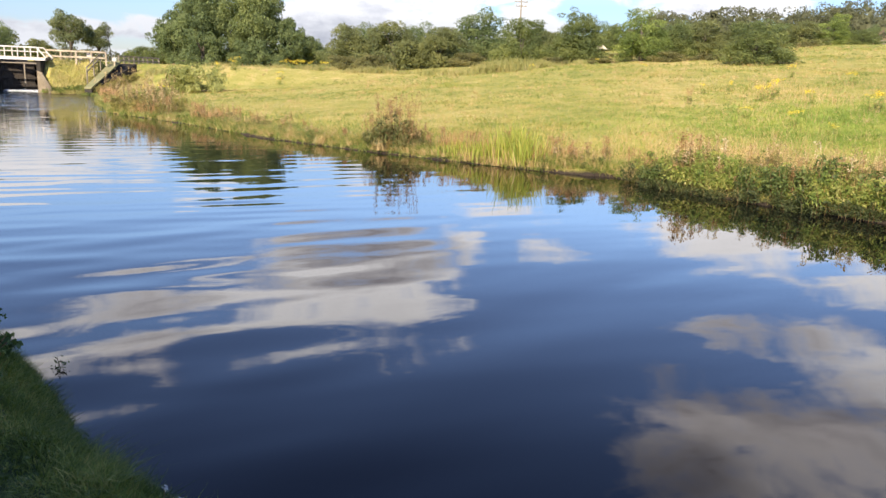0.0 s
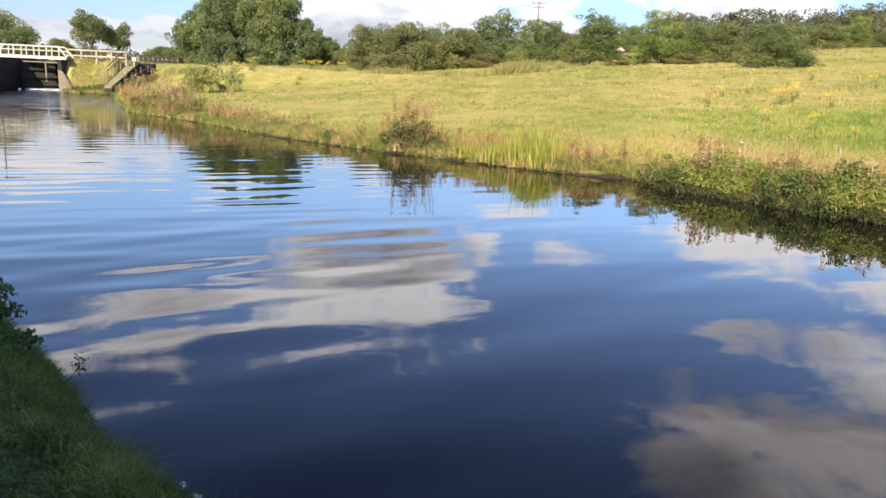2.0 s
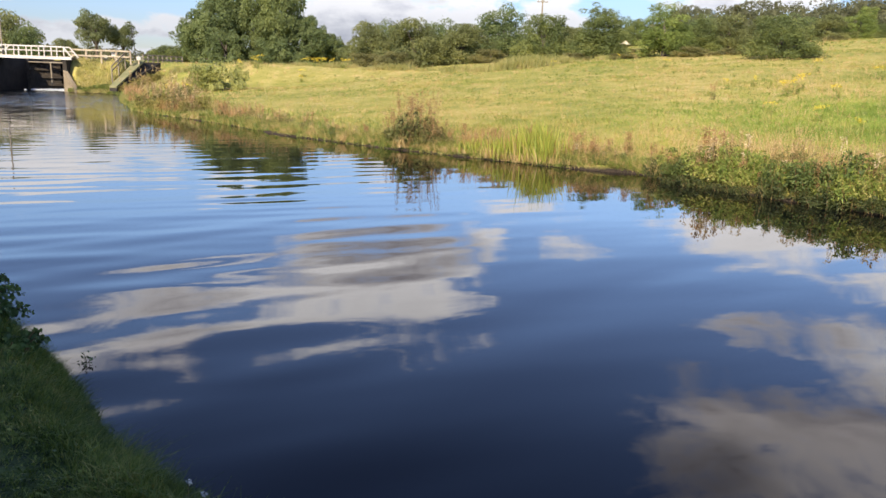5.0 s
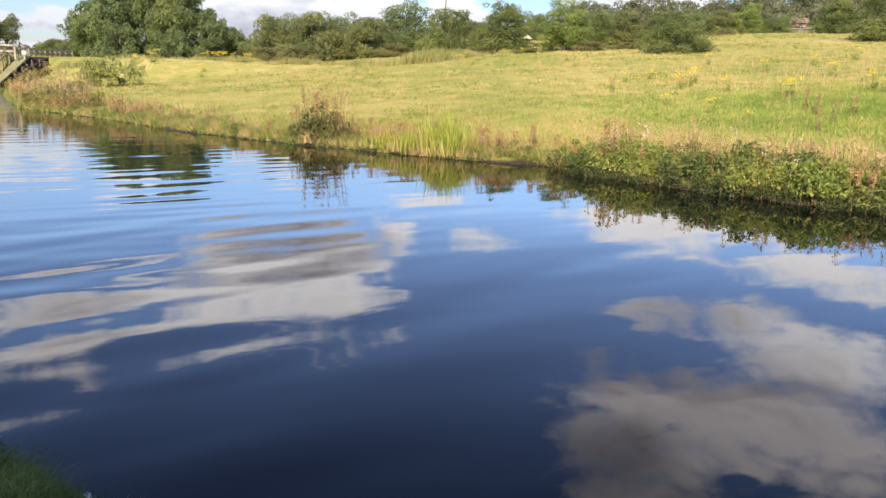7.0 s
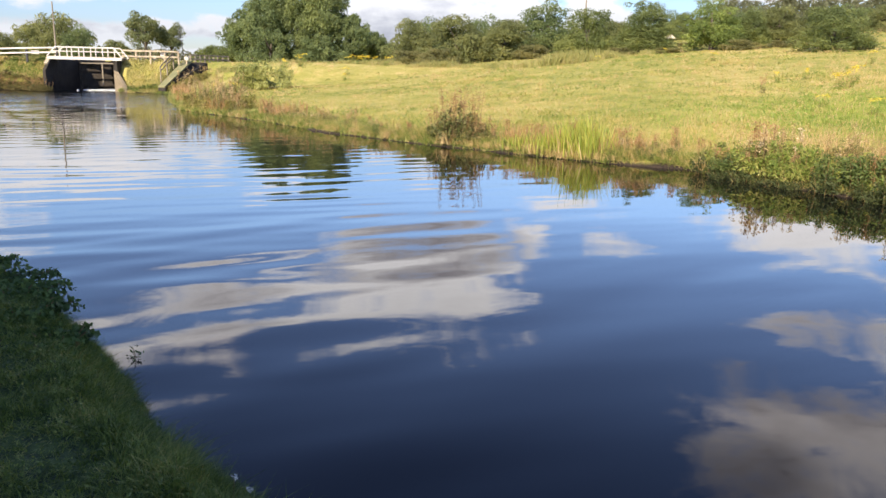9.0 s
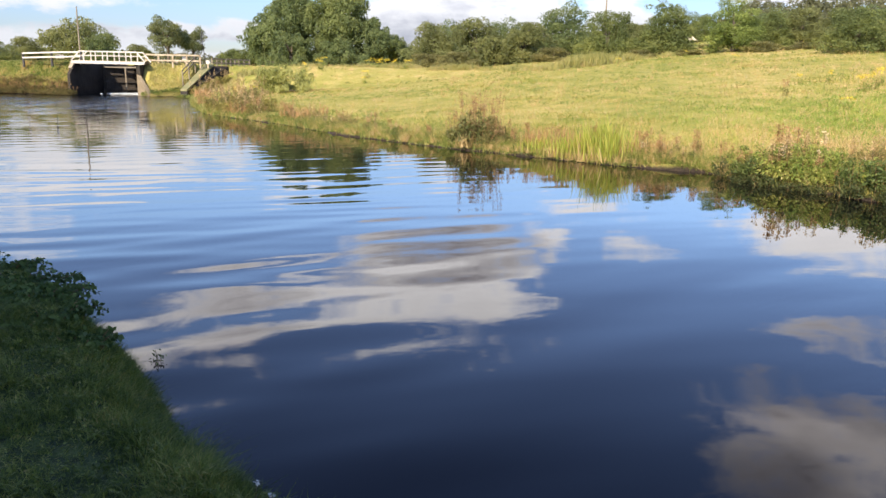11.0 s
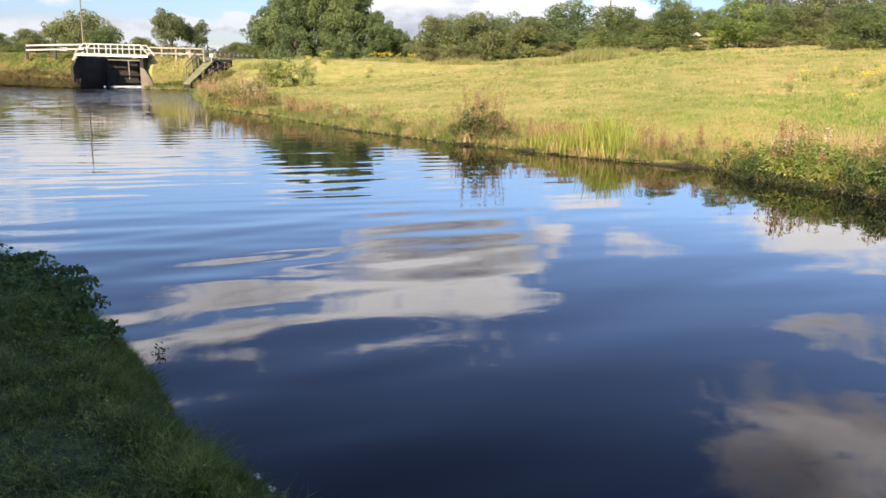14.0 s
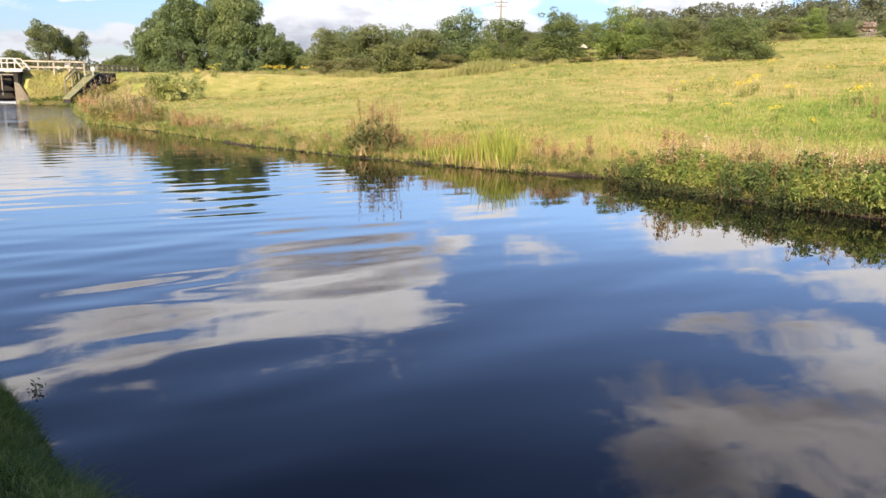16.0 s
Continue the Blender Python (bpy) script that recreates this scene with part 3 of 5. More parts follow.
for kind, az0, az1, el, dist, turn in (
        (hedge_a, -2.4, 1.5, 3.7, 72, 0), (hedge_a, 0.2, 5.1, 4.0, 70, 70), (hedge_b, 2.6, 5.4, 3.3, 74, 160), (hedge_a, 3.6, 8.3, 3.75, 69, 200), (hedge_f, 6.4, 11.6, 4.85, 80, 30),
        (hedge_b, 9.3, 14.1, 4.4, 64, 250), (hedge_a, 12.1, 15.4, 3.7, 70, 310), (hedge_d, 13.5, 17.5, 5.05, 60, 140), (hedge_b, 16.8, 19.4, 4.2, 124, 20), (hedge_a, 15.8, 18.8, 2.45, 96, 200), (hedge_e, 17.4, 19.6, 2.3, 70, 130), (hedge_f, 15.9, 18.6, 4.2, 130, 40), (hedge_c, 17.9, 22.0, 5.3, 57, 80),
        (hedge_d, 21.0, 23.6, 4.4, 64, 200), (hedge_a, 22.4, 25.8, 4.6, 66, 100), (hedge_b, 24.8, 29.9, 4.55, 50, 75), (hedge_a, 24.9, 28.0, 4.5, 64, 15), (hedge_a, 28.4, 31.4, 4.6, 84, 190),
        (hedge_c, 30.5, 33.2, 4.95, 86, 10), (hedge_b, 32.5, 34.6, 4.0, 80, 70), (hedge_d, 35.9, 38.6, 5.3, 76, 33), (hedge_b, 37.8, 42.0, 5.5, 62, 120), (hedge_a, 41.5, 46.5, 5.6, 60, 280), (hedge_b, 46, 52, 6, 58, 10),
        (hedge_e, -2.6, 0.2, 1.7, 68, 0), (hedge_e, -0.4, 2.6, 1.9, 66, 90), (hedge_e, 12.6, 15.0, 2.0, 58, 45), (hedge_e, 16.2, 18.8, 1.95, 57, 180), (hedge_e, 20.6, 23.2, 2.6, 55, 240), (hedge_e, 6.6, 9.4, 2.2, 66, 300),
        (hedge_f, 20.2, 24.4, 4.4, 76, 60), (hedge_f, 25.8, 30.0, 4.5, 90, 130), (hedge_f, 11.2, 14.6, 3.7, 82, 200), (hedge_f, -1.2, 2.8, 3.6, 84, 260), (hedge_f, 2.6, 7.4, 3.8, 84, 310), (hedge_e, 23.0, 26.0, 2.5, 56, 20),
        (hedge_b, -4.4, -1.4, 2.3, 100, 220), (hedge_e, 29.6, 31.2, 3.3, 78, 75), (hedge_f, 33.2, 35.0, 4.2, 120, 20), (hedge_b, 35.3, 36.8, 3.9, 110, 70)):
    fit_tree(kind, az0, az1, el, dist, turn, kind.name in fresh_kind)
    fresh_kind.add(kind.name)

# Scrub that closes the gaps under the oaks
for az0, az1, el, dist, turn in ((-14.4, -11.6, 1.6, 106, 10), (-12.0, -8.6, 2.3, 104, 200), (-9.6, -6.4, 2.6, 104, 90), (-7.0, -3.2, 2.0, 103, 300)):
    fit_tree(hedge_b, az0, az1, el, dist, turn, True, "dark scrub under the oaks")

# Trees beyond the lock
far_round = make_tree("willow_tree", 31, 9.0, 5.0, 0.0, 140, 0.35, 0.8, 17000, 0.19, HEDGE_LEAF, "round yellow-green tree beyond the lock", "tree", 0.3)
fit_tree(far_round, -26.8, -21.6, 3.1, 100, 0, False)
fit_tree(hedge_f, -23.8, -21.4, 2.5, 96, 100, True, "green tree behind the lock footbridge")
fit_tree(hedge_b, -31.6, -27.4, 1.7, 82, 30, True, "dark bush at the end of the lock fence")
fit_tree(hedge_a, -28.4, -25.6, 2.0, 90, 60, True, "low bush behind the lock fence")
fit_tree(hedge_b, -34.0, -30.0, 2.4, 80, 60, True, "dark bush beside the towpath")
poplar = make_tree("ash_tree", 33, 4.6, 6.4, 1.2, 36, 0.35, 0.75, 7500, 0.18, ASH_LEAF, "open-crowned ash tree beyond the lock", "tree", 0.18)
fit_tree(poplar, -19.9, -17.3, 3.55, 112, 0, False)
fit_tree(poplar, -17.9, -16.0, 2.9, 114, 130, True, "thin ash tree beyond the lock")
fit_tree(hedge_a, -21.6, -19.2, 1.7, 112, 10, True, "low bush beyond the lock")
fit_tree(hedge_b, -15.8, -13.0, 1.5, 112, 40, True, "low bush beyond the lock fence")

# A low far hedge closes the level ground beyond
line_rng = np.random.default_rng(70)
blobs = []
for az in np.arange(-40, 14, 0.35):
    x, y = at(az, 150 + line_rng.uniform(-8, 8))
    blobs.append((x, y, ground_z(x, y) + line_rng.uniform(0.6, 1.6), line_rng.uniform(1.0, 1.9)))
v, f = crown(line_rng, blobs, 26000, 0.42, 0.8)
tagged(new("far_hedge", fast_mesh("far_hedge", v, f, HAZED_LEAF)), "low far hedge across the level fields", "hedge", kind="stuff")

# Woods on the rise, up to the hill line
HILL_AZ, HILL_EL = (19, 22, 26, 30, 34, 38, 53), (4.8, 5.25, 5.4, 5.65, 5.95, 6.1, 6.4)
wood_rng = np.random.default_rng(77)
wood_v, wood_f, count = [], [], 0
for i in range(110):
    az, dist = 19.5 + 33 * (i + wood_rng.random()) / 110, (160, 205, 250)[i % 3] + wood_rng.normal(0, 8)
    x, y = at(az, dist)
    r = wood_rng.uniform(2.6, 4.4)
    top = float(np.interp(az, HILL_AZ, HILL_EL)) - (0.75, 0.4, 0.0)[i % 3] + wood_rng.normal(0, 0.13)
    z = 2.0 + dist * math.tan(radians(top)) - r * 1.9
    blobs = [(x + wood_rng.normal(0, r * 0.5), y + wood_rng.normal(0, r * 0.5), z + wood_rng.uniform(0.0, 1.3) * r, r * wood_rng.uniform(0.35, 0.6)) for _ in range(10)]
    inner = [(x + wood_rng.normal(0, r * 0.4), y + wood_rng.normal(0, r * 0.4), z + wood_rng.uniform(-1.6, 0.8) * r, r * 0.4) for _ in range(8)]
    for clumps, n, size in ((blobs, 620, 0.5), (inner, 130, 1.3)):
        v, f = crown(wood_rng, clumps, n, size, 0.85)
        wood_v.append(v)
        wood_f.append(f + count)
        count += len(v)
tagged(new("far_woods", fast_mesh("far_woods", np.concatenate(wood_v), np.concatenate(wood_f), HAZED_LEAF)), "mixed woodland covering the far rise, haze put into its colour", "woodland", kind="stuff")

# Unseen trees added on the towpath side to cast shade on the near bank
shade = make_tree("towpath_tree", 41, 6.5, 8.5, 1.8, 40, 0.8, 1.4, 5500, 0.45, OAK_LEAF, "unseen leafy tree added on the towpath side to cast shade", "tree", 0.25, group="towpath trees")
shade.matrix_basis = pose(-5.0, -2.6, 0.3)
for x, y, s, turn in ((-9.5, 1.5, 1.0, 50), (-0.5, -5.6, 1.05, 140), (-14.5, 6.5, 1.1, 220), (4.2, -9.6, 1.1, 10), (-4.5, -8.5, 1.2, 80)):
    copy_thing(shade, Matrix.LocRotScale((x, y, 0.3), Euler((0, 0, radians(turn))), None)).scale = (s, s, s)

# ---- the lock ----
POLE = plain_material("grey_pole_wood", (0.2, 0.165, 0.12), (0.31, 0.26, 0.19), 2.0, 0.8, 0.3)
def solid(name, corners, faces, mat, label, category):
    me = bpy.data.meshes.new(name)
    me.from_pydata(corners, [], faces)
    me.materials.append(mat)
    return tagged(new(name, me), label, category, kind="structure")


def slab(name, base, height0, height1, mat, label, category, bottom=-0.9):
    """An upright wall over a four-cornered plan; the first two corners are height0 high, the others height1."""
    tops = (height0, height0, height1, height1)
    c = [(x, y, bottom) for x, y in base] + [(x, y, z) for (x, y), z in zip(base, tops)]
    return solid(name, c, [(3, 2, 1, 0), (4, 5, 6, 7), (0, 1, 5, 4), (1, 2, 6, 5), (2, 3, 7, 6), (3, 0, 4, 7)], mat, label, category)


slab("lock_wall_west", [(-28.12, 61.5), (-27.85, 61.5), (-27.85, 72.0), (-28.12, 72.0)], 2.38, 2.38, SHADED_LOCK_STONE, "masonry side wall of the lock, coloured dark for its shade", "wall")
slab("lock_wall_east", [(-23.2, 61.5), (-22.92, 61.5), (-22.92, 72.0), (-23.2, 72.0)], 2.38, 2.38, SHADED_LOCK_STONE, "masonry side wall of the lock, stone coloured dark for shade", "wall")
slab("wing_wall_west", [(-28.2, 60.85), (-27.98, 60.8), (-27.85, 61.48), (-28.12, 61.48)], 1.55, 2.3, SHADED_LOCK_STONE, "sloping stone wing wall at the lock tail, coloured dark for shade", "wall")
slab("wing_wall_east", [(-22.05, 60.5), (-21.8, 60.75), (-22.95, 61.6), (-23.18, 61.48)], 0.1, 1.6, WING_STONE, "weathered brown stone wing wall sloping down to the water", "wall")


def coping(name, a, b, w, label):
    root = thing(name, a, label, "coping stone")
    a, b = Vector(a), Vector(b)
    count = max(2, round((b - a).length / 0.75))
    for i in range(count):
        bm = bmesh.new()
        p, q = (b - a) * (i / count), (b - a) * ((i + 1) / count)
        beam(bm, p + (q - p) * 0.015, q - (q - p) * 0.015, w, 0.16, 0.015)
        part("coping_stone", bm, PALE_STONE, root)
    return root


coping("coping", (-28.06, 61.12, 1.98), (-28.0, 61.5, 2.36), 0.3, "pale stones capping the sloping wing wall")
coping("coping", (-28.05, 61.6, 2.42), (-28.05, 68.5, 2.42), 0.4, "pale stones along the lock side")
coping("coping", (-22.98, 61.6, 2.42), (-22.98, 68.5, 2.42), 0.4, "pale stones along the lock side")

# Footbridge across the tail
bridge = thing("footbridge", (-25.3, 62.2, 2.4), "white painted timber footbridge over the lock tail", "bridge")


def timber(name, a, b, w, h, mat, root, label=""):
    o = Vector(root.location)
    return part(name, beam(bmesh.new(), Vector(a) - o, Vector(b) - o, w, h), mat, root, label)


for y in (61.55, 62.85):
    timber("bearer", (-28.1, y, 2.47), (-22.55, y, 2.42), 0.12, 0.21, WHITE_PAINT, bridge)
for i in range(36):
    x = -28.0 + i * 0.152
    timber("plank", (x, 61.62, 2.58 - 0.0014 * i), (x, 62.78, 2.58 - 0.0014 * i), 0.14, 0.05, CREAM_PAINT, bridge)
for y in (61.55, 62.85):
    for x in (-27.15, -26.25, -25.35, -24.45, -23.55):
        timber("post", (x, y, 2.45), (x, y, 3.27), 0.075, 0.075, WHITE_PAINT, bridge)
    for z in (3.28, 2.97):
        e = (3.28 - z) * 0.8
        timber("rail", (-27.5 - e, y, z), (-23.1 + e, y, z - 0.03), 0.05, 0.085 if z > 3.2 else 0.06, WHITE_PAINT, bridge)
    timber("strut", (-28.1, y, 2.6), (-27.45, y, 3.28), 0.07, 0.09, WHITE_PAINT, bridge)
    timber("strut", (-22.5, y, 2.5), (-23.1, y, 3.25), 0.07, 0.09, WHITE_PAINT, bridge)


def fence(posts, levels, mat, post_mat, label, size=0.11, up=0.05):
    """Rails along a line of post feet (x, y, z)."""
    root = thing("fence", posts[0], label, "fence")
    for x, y, z in posts:
        timber("post", (x, y, z - 0.25), (x, y, z + levels[0] + up), size, size, post_mat, root)
    for a, b in zip(posts[:-1], posts[1:]):
        for h in levels:
            timber("rail", (a[0], a[1] - size * 0.7, a[2] + h), (b[0], b[1] - size * 0.7, b[2] + h), 0.045, 0.12, mat, root)
    return root


fence([(-32.6, 63.2, 2.28), (-30.1, 62.6, 2.36), (-27.7, 62.3, 2.42)], (0.8, 0.46), WHITE_PAINT, DARK_PAINT, "two white rails on dark posts beside the lock", 0.14)
fence([(-23.0, 63.1, 2.4), (-22.0, 63.1, 2.38), (-20.9, 63.1, 2.38), (-19.8, 63.1, 2.38), (-18.75, 63.1, 2.36)], (0.72, 0.3), CREAM_PAINT, CREAM_PAINT,
      "weathered white timber fence along the lock bank", 0.12)
fence([(-18.7, 66.2, 2.25), (-18.5, 66.9, 2.25), (-18.3, 67.6, 2.25), (-18.1, 68.3, 2.25), (-17.9, 69.0, 2.25), (-17.75, 69.8, 2.25), (-17.6, 70.6, 2.25), (-17.4, 71.6, 2.25), (-17.2, 72.8, 2.25)],
      (0.66, 0.34), POLE, POLE, "low weathered picket fence at the meadow corner", 0.12)
for x, y, z, w, label in ((-29.6, 62.9, 2.86, 0.62, "white end of a balance beam"), (-20.75, 63.35, 2.62, 0.36, "white painted post cap by the fence"),
                          (-20.0, 63.35, 2.84, 0.44, "white painted notice board by the fence"), (-18.3, 63.6, 2.6, 0.3, "white painted bollard by the fence")):
    root = thing("lock_marker", (x, y, z), label, "marker")
    part("board", box(bmesh.new(), (-w / 2, -0.06, -0.14), (w / 2, 0.06, 0.14), 0.02), WHITE_PAINT, root)
    if x > -25:
        part("stake", box(bmesh.new(), (-0.05, -0.04, -0.75), (0.05, 0.04, -0.14), 0.01), CREAM_PAINT, root)

# Lower gates, shut, with planks, rails and water spilling at their foot
for hinge, meet, tag in (((-27.8, 66.6), (-25.5, 67.7), "west"), ((-23.25, 66.6), (-25.5, 67.7), "east")):
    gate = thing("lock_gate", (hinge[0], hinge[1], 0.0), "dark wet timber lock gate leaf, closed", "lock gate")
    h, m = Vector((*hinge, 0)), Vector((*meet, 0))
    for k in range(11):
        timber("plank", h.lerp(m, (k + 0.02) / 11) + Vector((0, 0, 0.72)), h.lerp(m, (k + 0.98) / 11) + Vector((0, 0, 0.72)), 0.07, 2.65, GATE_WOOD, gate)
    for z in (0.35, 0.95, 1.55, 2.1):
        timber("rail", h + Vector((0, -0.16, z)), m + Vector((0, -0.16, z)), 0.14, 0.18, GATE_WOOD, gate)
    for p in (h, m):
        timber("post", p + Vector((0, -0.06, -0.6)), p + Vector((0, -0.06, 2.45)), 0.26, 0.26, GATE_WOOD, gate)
walkway = thing("gate_walkway", (-25.5, 66.4, 2.2), "grey plank walkway along the lock gates", "walkway")
timber("board", (-27.6, 66.5, 2.12), (-23.4, 66.5, 2.12), 0.5, 0.08, POLE, walkway)
for x in (-25.9, -24.6, -24.2, -23.6):
    timber("bracket", (x, 66.3, 0.4), (x, 66.3, 2.1), 0.1, 0.1, POLE, walkway)
slab("upper_sill", [(-27.84, 69.5), (-23.21, 69.5), (-23.21, 72.0), (-27.84, 72.0)], 2.3, 2.3, SHADED_LOCK_STONE, "stone head of the lock chamber, coloured dark for shade", "wall")

FOAM = plain_material("foam", (0.85, 0.86, 0.86), (0.55, 0.57, 0.58), 4.0, 0.7, 0.5)
foam_rng = np.random.default_rng(9)
fv, ff, cnt = [], [], 0
for i in range(700):
    x, y = -24.9 + foam_rng.normal(0, 0.75), 65.2 + foam_rng.normal(0, 0.8)
    x = min(max(x, -27.5), -23.4)
    r, a = foam_rng.uniform(0.03, 0.12), foam_rng.uniform(0, 6.3)
    ring = [(x + r * math.cos(a + q * 1.2566), y + 1.4 * r * math.sin(a + q * 1.2566), 0.012) for q in range(5)] + [(x, y, 0.02 + r * 0.8)]
    fv += ring
    ff += [(cnt + q, cnt + (q + 1) % 5, cnt + 5) for q in range(5)]
    cnt += 6
tagged(new("foam", fast_mesh("foam", fv, ff, FOAM, True)), "white foam where water leaks through the gates", "foam", kind="stuff")

# Stone ramp with a handrail down to the water
RAMP_L, RAMP_R = [(-19.35, 59.7), (-18.7, 64.3)], [(-18.7, 59.3), (-17.3, 66.0)]
slab("ramp_wall", [RAMP_L[0], RAMP_R[0], RAMP_R[1], RAMP_L[1]], 0.4, 2.33, SHADED_LOCK_STONE, "stone wall beside the ramp to the water, coloured dark for shade", "wall")
ramp = thing("stone_ramp", (-19.0, 59.6, 0.75), "mossy stone slabs stepping down to the water", "steps")
for i in range(11):
    k0, k1 = i / 11, (i + 0.96) / 11
    c = []
    for k in (k0, k1):
        for (ax, ay), (bx, by) in ((RAMP_L[0], RAMP_L[1]), ((-18.75, 59.35), (-18.05, 64.5))):
            c.append(Vector((ax + (bx - ax) * k, ay + (by - ay) * k, 0.42 + 1.96 * k + 0.02)) - Vector(ramp.location))
    bm = bmesh.new()
    lo = [bm.verts.new(v) for v in (c[0], c[1], c[3], c[2])]
    hi = [bm.verts.new(v + Vector((0, 0, 0.1))) for v in (c[0], c[1], c[3], c[2])]
    bm.faces.new(lo[::-1])
    bm.faces.new(hi)
    for q in range(4):
        bm.faces.new((lo[q], lo[(q + 1) % 4], hi[(q + 1) % 4], hi[q]))
    part("slab", bm, MOSSY_STONE, ramp)
rail = thing("handrail", (-19.7, 60.2, 0.7), "weathered timber handrail beside the stone ramp", "handrail")
for k in (0.3, 0.62, 0.95):
    x, y, z = -19.75 + 0.5 * k, 60.2 + 3.4 * k, 0.75 + 1.6 * k
    timber("post", (x, y, z - 0.5), (x, y, z + 0.75), 0.08, 0.08, POLE, rail)
for h in (0.72, 0.4):
    timber("rail", (-19.61, 61.15, 1.2 + h), (-19.25, 63.5, 2.3 + h), 0.05, 0.09, POLE, rail)

# Mast and poles


def pole(name, x, y, height, r, label, arms=(), mat=POLE):
    z = ground_z(x, y)
    root = thing(name, (x, y, z), label, "pole")
    part("shaft", limbs_mesh("shaft", [([(0, 0, -0.3), (0, 0, height * 0.5), (0, 0, height)], [r, r * 0.85, r * 0.65])], mat, 8), mat, root)
    for h, w in arms:
        bm = beam(bmesh.new(), (-w / 2, 0, height - h), (w / 2, 0, height - h), min(0.1, r * 1.2), min(0.12, r * 1.4))
        arm = part("crossarm", bm, mat, root)
        for k in (-0.42, -0.15, 0.15, 0.42) if w > 1 else ():
            ins = bmesh.new()
            bmesh.ops.create_cone(ins, cap_ends=True, segments=8, radius1=0.05, radius2=0.035, depth=0.16, matrix=Matrix.Translation((w * k, 0, height - h + 0.14)))
            part("insulator", ins, POLE, arm)
    return root


pole("mast", -28.75, 64.6, 4.35, 0.075, "slim weathered wooden mast beside the lock")
px1, py1 = at(11.5, 118)
pole("telegraph_pole", px1, py1, 7.2, 0.14, "wooden telegraph pole with crossarms behind the hedge", ((0.3, 2.0), (0.9, 1.6)))
px2, py2 = at(-16.2, 100)
signal = pole("signal_pole", px2, py2, 4.1, 0.05, "thin dark pole with short rungs leaning behind the lock fence", tuple((0.25 + 0.32 * k, 0.5 - 0.06 * (k % 2)) for k in range(5)), DARK_PAINT)
signal.rotation_euler = (0, radians(-5.0), 0)

# ---- plants of the banks and the meadow ----
def drift_material(name, stops, patch=0.25, each_part=0.5, through_light=0.3, rough=0.6):
    """Grass and stalks: a shade for each blade, and drifts of colour across the ground."""
    m, n = material(name)
    each = n.add("ShaderNodeNewGeometry").outputs["Random Per Island"]
    place = n.add("ShaderNodeTexCoord").outputs["Object"]
    drift = n.math("ADD", n.math("MULTIPLY", n.noise(place, patch, 4.0, 0.6), 0.5), n.math("MULTIPLY", n.noise(place, patch * 6, 3.0, 0.6), 0.5))
    f = n.math("ADD", n.math("MULTIPLY", each, each_part), n.math("MULTIPLY", n.span(drift, 0.32, 0.68), 1.0 - each_part))
    stops = [(q, (c[0] * 1.12, c[1], c[2] * 0.93)) for q, c in stops]
    col = n.ramp(f, stops)
    a = n.add("ShaderNodeBsdfPrincipled", None, Base_Color=col, Roughness=rough)
    b = n.add("ShaderNodeBsdfTranslucent", None, Color=col)
    n.add("ShaderNodeOutputMaterial", None, Surface=n.add("ShaderNodeMixShader", None, _0=through_light, _1=a, _2=b))
    return m


FIELD_GRASS = drift_material("field_grass", [(0.08, (0.11, 0.19, 0.03)), (0.36, (0.24, 0.3, 0.06)), (0.6, (0.38, 0.37, 0.11)), (0.78, (0.55, 0.45, 0.21)), (0.95, (0.5, 0.33, 0.16))], 0.2, 0.34)
BANK_GRASS = drift_material("bank_grass", [(0.08, (0.07, 0.12, 0.025)), (0.36, (0.17, 0.25, 0.05)), (0.58, (0.34, 0.36, 0.11)), (0.8, (0.52, 0.42, 0.2)), (0.97, (0.36, 0.2, 0.1))], 0.9, 0.4)
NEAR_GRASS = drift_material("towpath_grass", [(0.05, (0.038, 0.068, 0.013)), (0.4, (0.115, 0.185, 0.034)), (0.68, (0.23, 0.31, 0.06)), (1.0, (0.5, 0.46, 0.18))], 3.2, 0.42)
NETTLE_LEAF = drift_material("nettle_leaf", [(0.05, (0.08, 0.145, 0.03)), (0.4, (0.2, 0.3, 0.06)), (0.68, (0.36, 0.42, 0.11)), (1.0, (0.5, 0.45, 0.17))], 1.4, 0.45, 0.42)
DULL_LEAF = drift_material("willowherb_leaf", [(0.05, (0.09, 0.11, 0.035)), (0.5, (0.2, 0.22, 0.07)), (0.85, (0.34, 0.3, 0.12)), (1.0, (0.42, 0.27, 0.12))], 0.9)
REED_BLADE = drift_material("reed_blade", [(0.0, (0.2, 0.3, 0.04)), (0.5, (0.38, 0.46, 0.085)), (0.85, (0.54, 0.53, 0.15)), (1.0, (0.66, 0.55, 0.26))], 0.8, 0.7, 0.4)
STRAW = drift_material("straw", [(0.0, (0.36, 0.27, 0.12)), (0.6, (0.52, 0.42, 0.2)), (1.0, (0.64, 0.55, 0.32))], 1.5, 0.7)
SEED = drift_material("dock_seed", [(0.0, (0.16, 0.09, 0.04)), (0.5, (0.29, 0.18, 0.08)), (1.0, (0.46, 0.33, 0.16))], 1.5, 0.7, 0.15)
PALE_SEED = drift_material("pale_seed", [(0.0, (0.28, 0.2, 0.1)), (0.6, (0.46, 0.37, 0.18)), (1.0, (0.68, 0.6, 0.4))], 1.5, 0.7, 0.2)
STALK = drift_material("stalk", [(0.0, (0.12, 0.07, 0.035)), (1.0, (0.26, 0.2, 0.08))], 1.5, 0.7, 0.0)
SORREL = drift_material("sorrel", [(0.0, (0.25, 0.14, 0.065)), (0.5, (0.41, 0.27, 0.125)), (1.0, (0.55, 0.42, 0.21))], 1.0, 0.6, 0.3)
